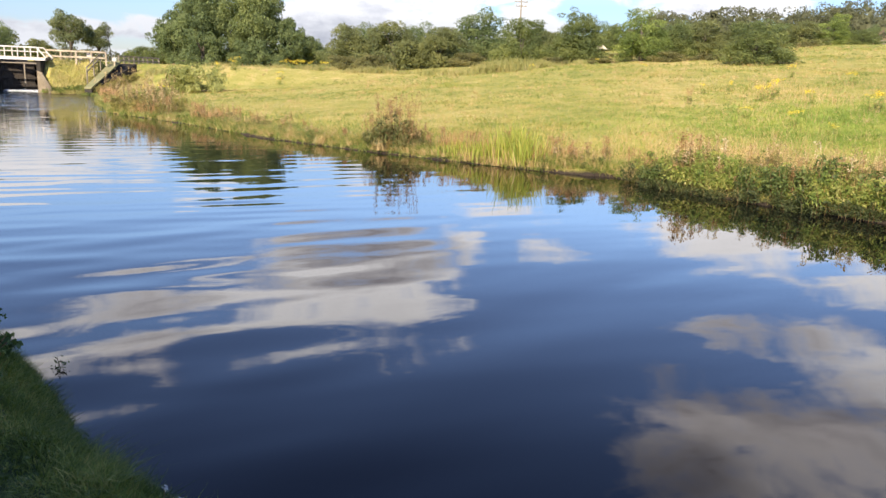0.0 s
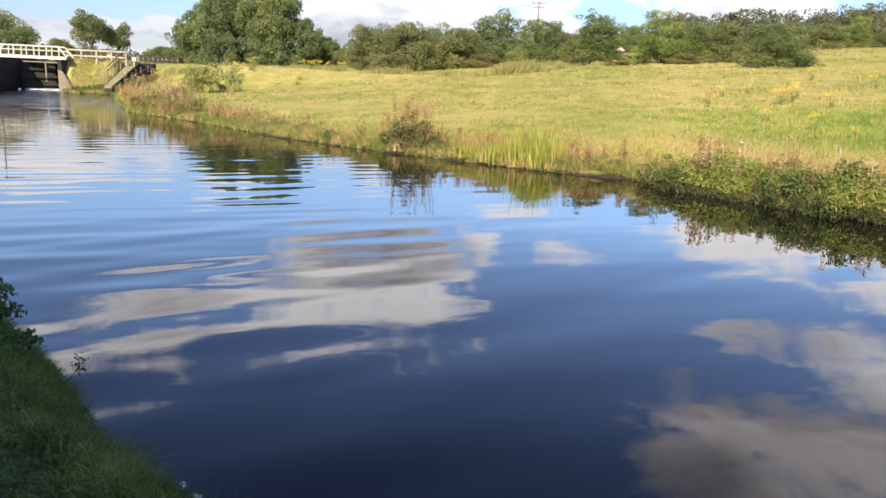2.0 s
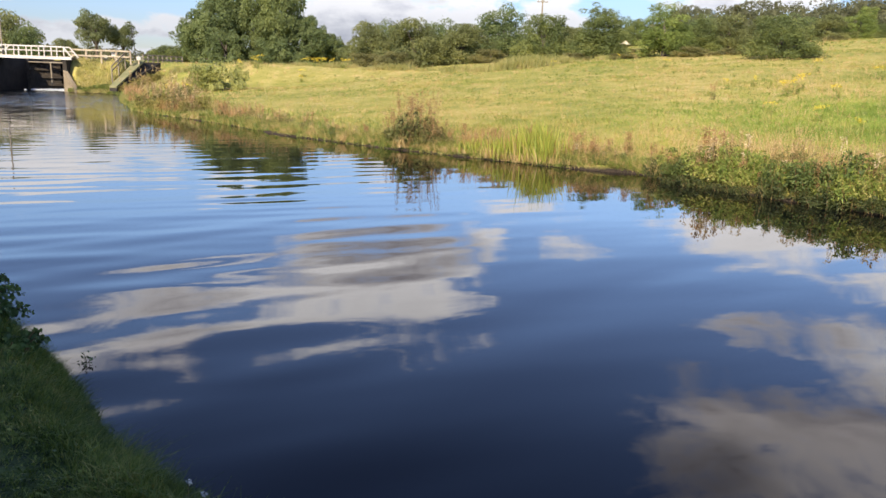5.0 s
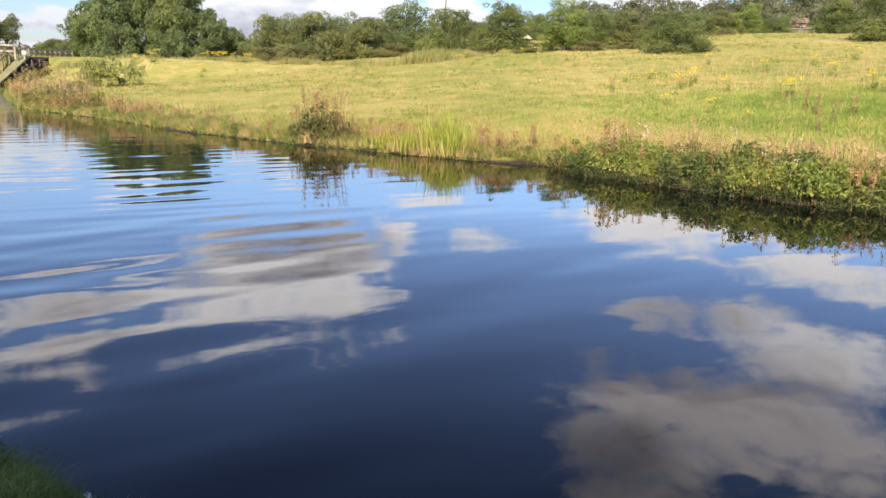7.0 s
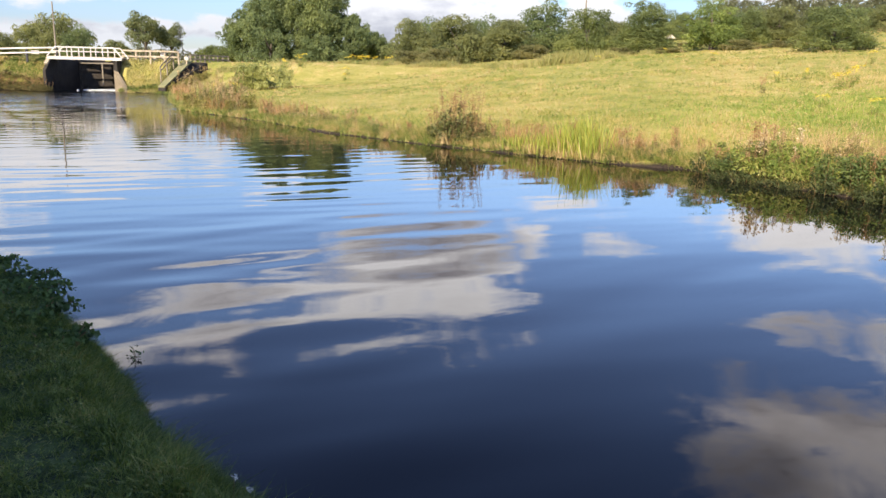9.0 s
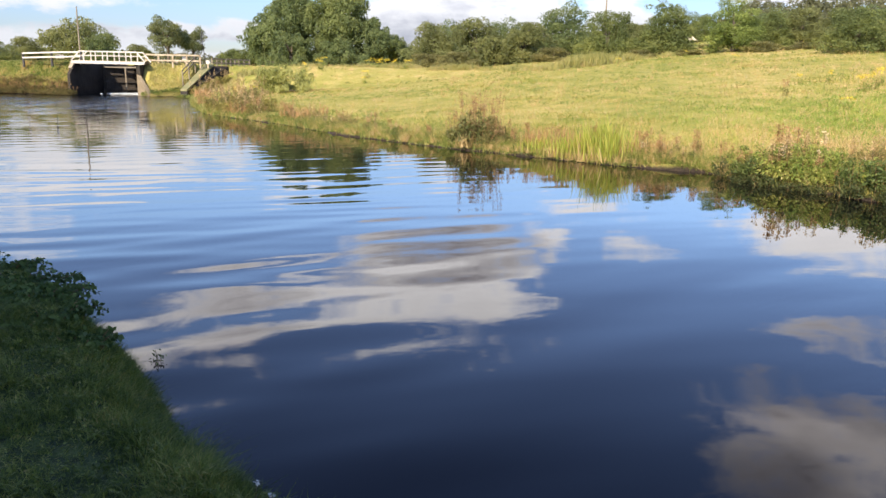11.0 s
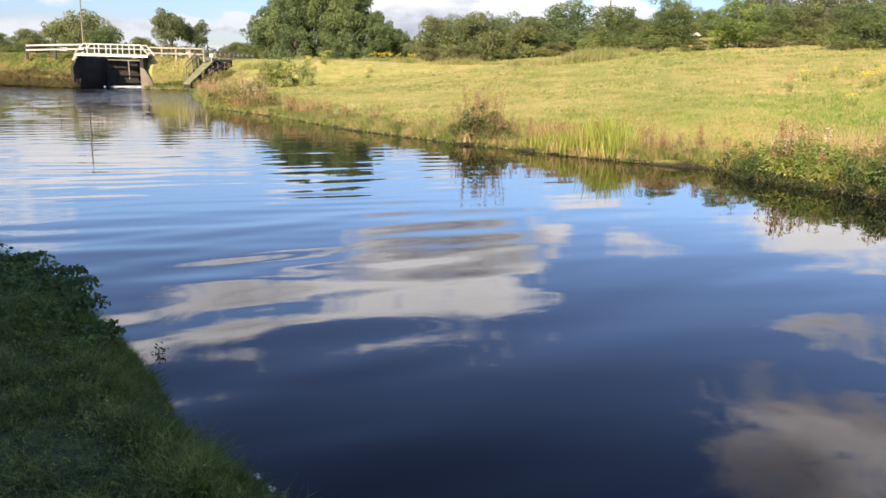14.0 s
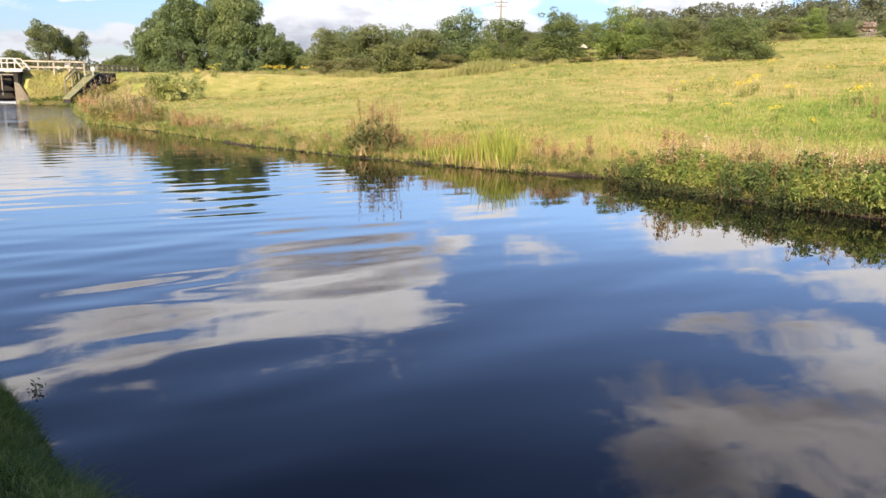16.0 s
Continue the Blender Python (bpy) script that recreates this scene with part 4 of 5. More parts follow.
CREAM_HEAD = drift_material("cream_flower", [(0.0, (0.42, 0.37, 0.22)), (1.0, (0.68, 0.62, 0.44))], 2.0, 0.7, 0.2)
YELLOW = drift_material("ragwort_flower", [(0.0, (0.6, 0.5, 0.04)), (1.0, (0.82, 0.74, 0.1))], 2.0, 0.7, 0.2)
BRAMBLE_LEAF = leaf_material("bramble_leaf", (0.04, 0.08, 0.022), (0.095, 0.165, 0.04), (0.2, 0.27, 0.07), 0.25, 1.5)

bank_line = np.array(FAR_BANK, dtype=float)
seg = np.concatenate([[0], np.cumsum(np.linalg.norm(np.diff(bank_line, axis=0), axis=1))])


def bank(s, back=0.0):
    """The point s metres along the far bank's edge, back metres inland of it."""
    x, y = np.interp(s, seg, bank_line[:, 0]), np.interp(s, seg, bank_line[:, 1])
    x1, y1 = np.interp(s + 0.4, seg, bank_line[:, 0]), np.interp(s + 0.4, seg, bank_line[:, 1])
    x0, y0 = np.interp(s - 0.4, seg, bank_line[:, 0]), np.interp(s - 0.4, seg, bank_line[:, 1])
    n = np.hypot(x1 - x0, y1 - y0)
    return x + (y1 - y0) / n * back, y - (x1 - x0) / n * back


s_table = np.linspace(seg[1], seg[-1], 1500)
bearing_table = np.degrees(np.arctan2(*bank(s_table)))


def along(az):
    """How far along the far bank lies the bearing az."""
    return np.interp(-np.asarray(az, dtype=float), -bearing_table, s_table)


def blades(rng, feet, height, width, lean=0.35, joints=1):
    """Narrow pointed blades, straight or bent once."""
    n = len(feet)
    a, b = rng.uniform(0, 2 * np.pi, n), rng.uniform(0, 2 * np.pi, n)
    side = np.stack([np.cos(a), np.sin(a), np.zeros(n)], 1) * (width * 0.5)[:, None]
    tip = feet + np.stack([np.cos(b) * lean, np.sin(b) * lean, np.ones(n)], 1) * (height * rng.uniform(0.7, 1.2, n))[:, None] * np.stack([rng.uniform(0.2, 1.3, n)] * 2 + [np.ones(n)], 1)
    if joints == 1:
        v = np.stack([feet - side, feet + side, tip], 1)
        return v.reshape(-1, 3), np.arange(3 * n).reshape(n, 3)
    mid = feet * 0.45 + tip * 0.55
    mid[:, 2] += height * 0.12
    v = np.stack([feet - side, feet + side, mid - side * 0.8, mid + side * 0.8, tip], 1)
    k = np.arange(n)[:, None] * 5
    f = np.concatenate([k + np.array([[0, 1, 3]]), k + np.array([[0, 3, 2]]), k + np.array([[2, 3, 4]])])
    return v.reshape(-1, 3), f


def on_land(x, y, sink=0.02):
    z, d = land(np.stack([x, y], 1))
    return np.stack([x, y, z - sink], 1), d


def sward(name, seed, x, y, height, width, tuft, spread, mat, label, lean=0.4, joints=1, min_d=0.05):
    """Grass of a stretch of ground: tufts at (x, y)."""
    rng = np.random.default_rng(seed)
    x, y = np.repeat(x, tuft), np.repeat(y, tuft)
    height, width = np.repeat(height, tuft), np.repeat(width, tuft)
    x, y = x + rng.normal(0, 1, len(x)) * spread, y + rng.normal(0, 1, len(y)) * spread
    feet, d = on_land(x, y)
    ok = (d > min_d) & (feet[:, 2] > -0.02)
    v, f = blades(rng, feet[ok], height[ok], width[ok], lean, joints)
    return tagged(new(name, fast_mesh(name, v, f, mat)), label, "grass", kind="stuff")


grow = np.random.default_rng(101)

# Meadow sward, thinning with distance
n = 104000
r = 11.5 * (100 / 11.5) ** grow.random(n)
az = np.radians(grow.uniform(-20, 50, n))
mx, my = r * np.sin(az), r * np.cos(az)
right_of = line_distance(np.stack([mx, my], 1), FAR_BANK) < line_distance(np.stack([mx, my], 1), NEAR_BANK)
mx, my, r = mx[right_of], my[right_of], r[right_of]
tall = 0.05 + 0.06 * ease(ripple(mx, my, 0.5, 12) + 0.6 * ripple(mx, my, 1.7, 13), 0.1, 0.9)
sward("meadow_grass", 102, mx, my, tall * grow.uniform(0.7, 1.4, len(mx)), 0.016 * np.maximum(r / 18, 0.8), 4, 0.06 * np.maximum(r / 20, 1)[0], FIELD_GRASS, "yellow-green grazed meadow grass", 1.3)

# A lusher, wetter hollow in it
n = 36000
lx, ly = 15.6 + 3.6 * grow.normal(0, 1, n), 18.8 + 3.2 * grow.normal(0, 1, n)
lx, ly = lx + 0.35 * (ly - 18.8), ly - 0.3 * (lx - 15.6)
sward("lush_grass", 112, lx, ly, grow.uniform(0.05, 0.13, n), np.full(n, 0.02), 4, 0.09, drift_material("lush_grass", [(0.1, (0.12, 0.22, 0.035)), (0.5, (0.24, 0.36, 0.065)), (0.9, (0.41, 0.45, 0.12))], 0.5, 0.35),
      "lush green grass in a damp hollow of the meadow", 1.2, 1, 0.8)

# Coarse tussocks and dry tufts that break it up
for seed, mat_, name_, label_, hh in ((113, drift_material("tussock", [(0.0, (0.09, 0.15, 0.025)), (1.0, (0.22, 0.29, 0.06))], 0.6), "tussock_grass", "dark green tussocks scattered over the meadow", 0.13),
                                      (114, STRAW, "dry_tufts", "pale dry tufts scattered over the meadow", 0.16)):
    n = 7000 if seed == 113 else 4200
    r = 13.0 * (75 / 13.0) ** grow.random(n)
    az = np.radians(grow.uniform(-16, 48, n))
    ux, uy = r * np.sin(az), r * np.cos(az)
    ok = (ripple(ux, uy, 0.6, seed) + 0.5 * ripple(ux, uy, 1.9, seed + 3) > -0.1) & (line_distance(np.stack([ux, uy], 1), FAR_BANK) < line_distance(np.stack([ux, uy], 1), NEAR_BANK))
    sward(name_, seed, ux[ok], uy[ok], hh * grow.uniform(0.5, 1.2, ok.sum()), 0.012 * np.maximum(r[ok] / 18, 0.8), 9, 0.09, mat_, label_, 0.9, 1, 0.7)

# Seeding stalks that stand above it
n = 3600
r = 12.5 * (85 / 12.5) ** grow.random(n)
az = np.radians(grow.uniform(-18, 48, n))
sx_, sy_ = r * np.sin(az), r * np.cos(az)
ok = (ripple(sx_, sy_, 0.4, 21) + 0.5 * ripple(sx_, sy_, 1.3, 22) > 0.05) & (line_distance(np.stack([sx_, sy_], 1), FAR_BANK) < line_distance(np.stack([sx_, sy_], 1), NEAR_BANK))
sward("seeding_grass", 103, sx_[ok], sy_[ok], grow.uniform(0.18, 0.4, ok.sum()), 0.007 * np.maximum(r[ok] / 16, 0.8), 3, 0.07, STRAW, "dry seeding grass stalks in the meadow", 0.5)

# Longer mixed growth along the bank's lip
n = 34000
s0, s1 = float(along(52)), float(along(-17.3))
s = s0 + (s1 - s0) * grow.random(n) ** 1.15
bx, by = bank(s, np.where(grow.random(n) < 0.5, grow.uniform(-0.06, 0.4, n), np.abs(grow.normal(0, 0.9, n))))
open_bank = (np.degrees(np.arctan2(bx, by)) < 20.5) | (grow.random(n) < 0.07)
bx, by, n = bx[open_bank], by[open_bank], int(open_bank.sum())
far = np.hypot(bx, by)
sward("bank_grass", 104, bx, by, (0.1 + 0.15 * grow.random(n)) * (1 + 0.45 * ripple(bx, by, 0.8, 31)), 0.013 * np.maximum(far / 16, 0.9), 4, 0.07, BANK_GRASS, "long mixed grass along the canal bank", 0.9, 1, -0.14)
n = 3600
s = grow.uniform(s0, s1, n)
keep_s = ripple(s, s * 0.3, 0.9, 5) > 0.32
bx, by = bank(s[keep_s], np.abs(grow.normal(0, 0.5, keep_s.sum())) + 0.1)
far = np.hypot(bx, by)
sward("sorrel", 105, bx, by, grow.uniform(0.35, 0.7, len(bx)), 0.012 * np.maximum(far / 16, 0.9), 3, 0.08, SORREL, "rust-red sorrel and dock stalks on the bank", 0.25, 1, 0.0)


# Dry standing grass behind the lush stretch of the bank and on the rise
n = 2000
s = grow.uniform(float(along(52)), float(along(17)), n)
bx, by = bank(s, 0.7 + np.abs(grow.normal(0, 1.1, n)))
sward("dry_bank_grass", 115, bx, by, grow.uniform(0.2, 0.5, n), np.full(n, 0.008), 3, 0.09, STRAW, "dry standing grass behind the green weeds", 0.4, 1, 0.3)
n = 900
qa, qd = grow.uniform(27, 47, n), grow.normal(33, 4.5, n)
ok = ripple(qa, qd, 0.9, 17) > -0.1
sward("dry_field_grass", 116, (qd * np.sin(np.radians(qa)))[ok], (qd * np.cos(np.radians(qa)))[ok], grow.uniform(0.25, 0.5, ok.sum()), np.full(ok.sum(), 0.012), 4, 0.14, STRAW,
      "tall pale dry grass on the rising field", 0.4, 1, 1.0)


# Leafy weeds, one plant cluster at a time
def weed_cluster(name, seed, width, height, n, leaf, mat, label, category, stems=9, seed_mat=None, seeds=0, slim=0.45, thick=1.0):
    rng = np.random.default_rng(seed)
    root = thing(name, (0, 0, 0), label, category, "bank weeds")
    limbs, pts, face = [], [], []
    for i in range(stems):
        a, k = rng.uniform(0, 6.3), rng.random() ** 0.6
        x, y = math.cos(a) * k * width / 2, math.sin(a) * k * width / 2
        h = height * rng.uniform(0.6, 1.05) * (1 - 0.35 * k)
        limbs.append(([(x * 0.7, y * 0.7, -0.1), (x * 0.85, y * 0.85, h * 0.5), (x * 1.1, y * 1.1, h)], [0.009 * thick, 0.007 * thick, 0.003 * thick]))
        m = n // stems
        u = rng.uniform(0.08, 1.0, m)
        ang = rng.uniform(0, 6.3, m)
        reach = width * 0.24 * (1.15 - u) + 0.03
        reach = reach * np.sqrt(rng.random(m))
        pts.append(np.stack([x * (0.7 + 0.4 * u) + np.cos(ang) * reach, y * (0.7 + 0.4 * u) + np.sin(ang) * reach, u * h], 1))
        face.append(np.stack([np.cos(ang), np.sin(ang), np.full(m, 0.9)], 1))
    part("stem", limbs_mesh("stem", limbs, STALK, 4), STALK, root, kind="stuff")
    v, f = leaves(rng, np.concatenate(pts), np.concatenate(face), leaf, slim, 0.85)
    part("foliage", fast_mesh("foliage", v, f, mat), mat, root, kind="stuff")
    if seeds:
        c, limbs2 = [], []
        for i in range(seeds):
            a, k = rng.uniform(0, 6.3), rng.random() ** 0.6 * width * 0.5
            x, y, h = math.cos(a) * k, math.sin(a) * k, height * rng.uniform(0.95, 1.5)
            limbs2.append(([(x * 0.8, y * 0.8, 0.1), (x, y, h)], [0.006, 0.003]))
            m = 40
            u = rng.random(m)
            c.append(np.stack([x + rng.normal(0, 0.03, m), y + rng.normal(0, 0.03, m), h * (0.68 + 0.34 * u)], 1))
        c = np.concatenate(c)
        v, f = leaves(rng, c, rng.normal(0, 1, c.shape), 0.034, 0.6, 1.0)
        part("seed_head", fast_mesh("seed_head", v, f, seed_mat), seed_mat, root, kind="stuff")
        part("seed_stem", limbs_mesh("seed_stem", limbs2, STALK, 4), STALK, root, kind="stuff")
    return root


def plant(ob, x, y, scale, turn, tall=1.0, sink=0.03, first=False):
    m = Matrix.LocRotScale((x, y, ground_z(x, y) - sink), Euler((0, 0, turn)), None)
    c = ob if first else copy_thing(ob, m)
    c.matrix_basis = m
    c.scale = (scale, scale, scale * tall)
    return c


DEEP_WEED = drift_material("deep_weed_leaf", [(0.05, (0.05, 0.085, 0.022)), (0.5, (0.11, 0.17, 0.045)), (1.0, (0.22, 0.28, 0.08))], 1.2, 0.6, 0.35)
PALE_WEED = drift_material("pale_weed_leaf", [(0.05, (0.16, 0.22, 0.05)), (0.5, (0.32, 0.37, 0.1)), (1.0, (0.52, 0.47, 0.2))], 1.2, 0.6, 0.4)
BANK_DULL = drift_material("overhanging_weed_leaf", [(0.05, (0.045, 0.052, 0.02)), (0.5, (0.14, 0.14, 0.047)), (1.0, (0.31, 0.26, 0.1))], 0.8, 0.5, 0.3)
nettles = [weed_cluster("nettle_clump", 200, 0.95, 0.52, 1500, 0.062, NETTLE_LEAF, "bright green nettles crowding the canal bank", "weeds", 14, None, 0, 0.36),
           weed_cluster("nettle_clump", 201, 0.9, 0.54, 1300, 0.058, DEEP_WEED, "deep green nettles crowding the canal bank", "weeds", 12, None, 0, 0.4),
           weed_cluster("meadowsweet_clump", 202, 0.85, 0.6, 1500, 0.075, NETTLE_LEAF, "bright leafy meadowsweet among the nettles", "weeds", 14, None, 0, 0.3),
           weed_cluster("meadowsweet_clump", 203, 0.8, 0.5, 1100, 0.055, PALE_WEED, "yellowing meadowsweet with cream heads on the canal bank", "weeds", 12, CREAM_HEAD, 1, 0.45),
           weed_cluster("sedge_clump", 204, 0.8, 0.54, 900, 0.1, NETTLE_LEAF, "green narrow-leaved sedge on the canal bank", "weeds", 12, None, 0, 0.17)]
herbs = [weed_cluster("willowherb_clump", 210 + i, 0.8, 0.56, 650, 0.055, DULL_LEAF, "dull green willowherb gone to seed on the bank", "weeds", 10, PALE_SEED, 5, 0.35) for i in range(3)]
RUST = drift_material("rust_seed", [(0.0, (0.2, 0.12, 0.055)), (0.5, (0.34, 0.225, 0.1)), (1.0, (0.48, 0.37, 0.19))], 1.5, 0.6, 0.2)
docks = [weed_cluster("dock_plant", 220 + i, 0.36, 0.42, 70, 0.09, DULL_LEAF, "dock plant with rusty red seed spikes", "weeds", 5, RUST, 5, 0.4) for i in range(2)]
ragworts = []
for i in range(3):
    rw = weed_cluster("ragwort", 230 + i, 0.4, 0.55, 150, 0.07, NETTLE_LEAF, "yellow flowering ragwort standing in the meadow", "wildflower", 5, None, 0, 0.35)
    rr = np.random.default_rng(240 + i)
    c = np.concatenate([np.stack([rr.normal(x, 0.045, 18), rr.normal(y, 0.045, 18), rr.normal(h, 0.03, 18)], 1) for x, y, h in
                        [(rr.normal(0, 0.13), rr.normal(0, 0.13), rr.uniform(0.48, 0.66)) for _ in range(7)]])
    v, f = leaves(rr, c, np.tile((0, 0, 1.0), (len(c), 1)), 0.04, 0.9, 0.5)
    part("flower_head", fast_mesh("flower_head", v, f, YELLOW), YELLOW, rw, kind="stuff")
    ragworts.append(rw)


def scatter(kinds, places):
    """Plants by (x, y, scale, tallness); the first of each kind is the built one."""
    fresh = {k.name: True for k in kinds}
    for i, (x, y, sc, tl) in enumerate(places):
        k = kinds[i % len(kinds)]
        plant(k, x, y, sc, grow.uniform(0, 6.3), tl, 0.03, fresh.pop(k.name, False))


# thick growth on the near stretch of the far bank
# row over the water: leaves coloured darker to stand for shade under the bank
SHADED_NETTLE = drift_material("old_nettle_leaf", [(0.05, (0.028, 0.045, 0.014)), (0.5, (0.065, 0.095, 0.028)), (1.0, (0.15, 0.17, 0.055))], 1.2, 0.6, 0.3)
shaded = [weed_cluster("nettle_clump", 206 + i, 0.95, 0.5, 1200, 0.06, SHADED_NETTLE, "nettles hanging over the water's edge, leaves coloured dark for shade", "weeds", 12, None, 0, 0.4) for i in range(2)]
spots, front = [], []
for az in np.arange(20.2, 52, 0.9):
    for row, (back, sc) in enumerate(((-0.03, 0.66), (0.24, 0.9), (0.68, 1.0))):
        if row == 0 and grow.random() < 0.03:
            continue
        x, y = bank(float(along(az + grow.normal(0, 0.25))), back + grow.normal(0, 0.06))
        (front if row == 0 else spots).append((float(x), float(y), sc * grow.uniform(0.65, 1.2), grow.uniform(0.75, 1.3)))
for az in np.arange(-12.4, 19.5, 1.15):
    if not 3.4 < az < 13.2:
        x, y = bank(float(along(az + grow.normal(0, 0.5))), 0.1 + abs(grow.normal(0, 0.12)))
        spots.append((float(x), float(y), grow.uniform(0.3, 0.72), grow.uniform(0.6, 0.95)))
for az in np.arange(13.4, 20.2, 0.55):
    x, y = bank(float(along(az)), 0.02 + grow.normal(0, 0.05))
    spots.append((float(x), float(y), grow.uniform(0.25, 0.45), grow.uniform(0.6, 1.0)))
grow.shuffle(spots)
scatter(nettles, [tuple(q) for q in spots])
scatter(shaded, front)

spots = []
for az in np.arange(20.5, 52, 1.1):
    x, y = bank(float(along(az + grow.normal(0, 0.3))), 0.95 + abs(grow.normal(0, 0.3)))
    spots.append((float(x), float(y), grow.uniform(0.75, 1.05), grow.uniform(0.85, 1.1)))
for az, back, sc in ((22.2, 0.3, 1.0), (23.0, 0.45, 1.05), (-15.8, 0.5, 1.6), (-15.0, 0.7, 1.7), (-14.4, 0.5, 1.5), (-16.4, 0.6, 1.7), (-15.4, 1.6, 1.6), (-16.6, 1.8, 1.8), (-16.9, 3.0, 1.6), (-13.6, 0.4, 1.0),
                     (-7.4, 0.4, 0.9), (-5.6, 0.35, 0.8), (-9.9, 0.5, 1.0), (0.6, 0.3, 0.7), (3.9, 0.35, 0.7), (16.2, 0.3, 0.6), (14.6, 0.3, 0.6)):
    x, y = bank(float(along(az)), back)
    spots.append((float(x), float(y), sc, 1.0))
for az in np.arange(-16, 19.5, 0.85):
    if not 8.5 < az < 12.8:
        x, y = bank(float(along(az + grow.normal(0, 0.3))), 0.15 + abs(grow.normal(0, 0.35)))
        spots.append((float(x), float(y), grow.uniform(0.35, 0.65) * (1.0 if az > -6 else 1.4), grow.uniform(0.65, 1.0)))
scatter(herbs, spots)

spots = []
for az in list(np.arange(-14, 20, 1.05)) + list(np.arange(20.5, 50, 2.3)):
    x, y = bank(float(along(az + grow.normal(0, 0.6))), abs(grow.normal(0.3, 0.5)) + 0.1)
    spots.append((float(x), float(y), grow.uniform(0.55, 0.95), grow.uniform(0.9, 1.3)))
for az, back, sc in ((22.6, 0.5, 1.3), (-11.2, 0.3, 1.2), (-13.2, 0.3, 1.2)):
    x, y = bank(float(along(az)), back)
    spots.append((float(x), float(y), sc, 1.15))
for az, dist, sc in ((23.45, 25.5, 0.95), (36.0, 21, 0.9), (36.7, 20, 1.0), (37.8, 19, 0.8), (38.9, 20, 1.0), (37.0, 17.5, 0.7)):
    x, y = at(az, dist * 1.12)
    spots.append((x, y, sc * 0.62, 1.9))
scatter(docks, spots)

spots = []
for az, dist, sc in ((28.4, 25, 1.1), (28.9, 26, 1.1), (27.9, 24.5, 1.0), (34.8, 22, 1.2), (35.1, 22.4, 1.0), (31.0, 24, 0.9), (26.0, 27, 0.8), (30.2, 19, 0.8), (37.4, 28, 1.1), (39.6, 24, 1.2), (24.2, 26, 0.7), (33.3, 30, 1.0), (40.6, 23, 1.1),
                     (29.6, 33, 1.0), (27.2, 20.5, 0.7), (36.2, 33, 1.0), (20.2, 37, 0.8), (12.5, 40, 0.7), (17.0, 44, 0.8), (-13.1, 38, 1.1), (-14.2, 37.4, 1.2), (32.6, 17.5, 0.6), (38.6, 36, 1.1)):
    x, y = at(az, dist * 1.22)
    spots.append((x, y, sc * 0.9, 1.0))
for i in range(16):
    x, y = at(grow.choice([-8.7, -4.7, -4.0, -3.2]) + grow.normal(0, 0.8), 62 + grow.normal(0, 5.0))
    spots.append((x, y, grow.uniform(0.8, 1.3), 0.9))
scatter(ragworts, spots)

# Iris and reed blades standing at the water's edge
for i, az in enumerate(np.linspace(6.2, 12.7, 19)):
    rng = np.random.default_rng(300 + i)
    x, y = bank(float(along(az + rng.normal(0, 0.15))), 0.12 + rng.uniform(0, 0.35))
    big = (0.36 + 0.54 * math.exp(-((az - 11.2) / 1.6) ** 2)) * rng.uniform(0.85, 1.1)
    clump = thing("reed_clump", (float(x), float(y), max(ground_z(x, y), 0.05) - 0.05), "yellow-green reed blades at the water's edge", "reeds", "reed bed")
    for label, m, count, hh in (("green_blade", REED_BLADE, 130, 1.0), ("dead_blade", STRAW, 60 if 8 < az < 11.5 else 25, 0.55)):
        feet = np.stack([rng.normal(0, 0.17, count), rng.normal(0, 0.15, count), np.zeros(count)], 1)
        v, f = blades(rng, feet, hh * big * rng.uniform(0.35, 1.05, count), rng.uniform(0.012, 0.024, count), 0.34 if label == "green_blade" else 0.6, 2)
        part(label, fast_mesh(label, v, f, m), m, clump, kind="stuff")

# The big dock stand beside the reeds
DOCK_LEAF = drift_material("dock_leaf", [(0.0, (0.06, 0.08, 0.025)), (0.5, (0.13, 0.16, 0.05)), (1.0, (0.27, 0.26, 0.1))], 1.5, 0.7, 0.35)
stand = weed_cluster("dock_stand", 520, 1.45, 1.0, 2600, 0.08, DOCK_LEAF, "dark leafy dock stand topped with brown seed stalks", "weeds", 18, SEED, 34, 0.5)
x, y = bank(float(along(2.3)), 0.32)
plant(stand, float(x), float(y), 1.0, 0.4, 1.0, 0.03, True)
x, y = bank(float(along(0.9)), 0.4)
plant(stand, float(x), float(y), 0.62, 2.1, 1.0)
x, y = bank(float(along(3.5)), 0.35)
plant(stand, float(x), float(y), 0.6, 4.0, 0.9)
straw_tuft = thing("straw_tuft", (0, 0, 0), "pale dead grass hanging over the bank edge", "grass")
v, f = blades(np.random.default_rng(521), np.random.default_rng(522).normal(0, 1, (160, 3)) * (0.22, 0.12, 0.0), np.full(160, 0.3), np.full(160, 0.014), 0.9, 2)
part("dead_blade", fast_mesh("dead_blade", v, f, STRAW), STRAW, straw_tuft, kind="stuff")
x, y = bank(float(along(2.2)), 0.05)
plant(straw_tuft, float(x), float(y), 1.0, 0.9, 1.0, 0.02, True)
for az in list(np.arange(-14, 20, 0.75) + grow.normal(0, 0.3, 46)):
    x, y = bank(float(along(az)), 0.08)
    plant(straw_tuft, float(x), float(y), grow.uniform(0.45, 0.85), az, grow.uniform(0.6, 1.0))

SHRUB_LEAF = leaf_material("shrub_leaf", (0.19, 0.22, 0.07), (0.33, 0.36, 0.12), (0.48, 0.48, 0.19))
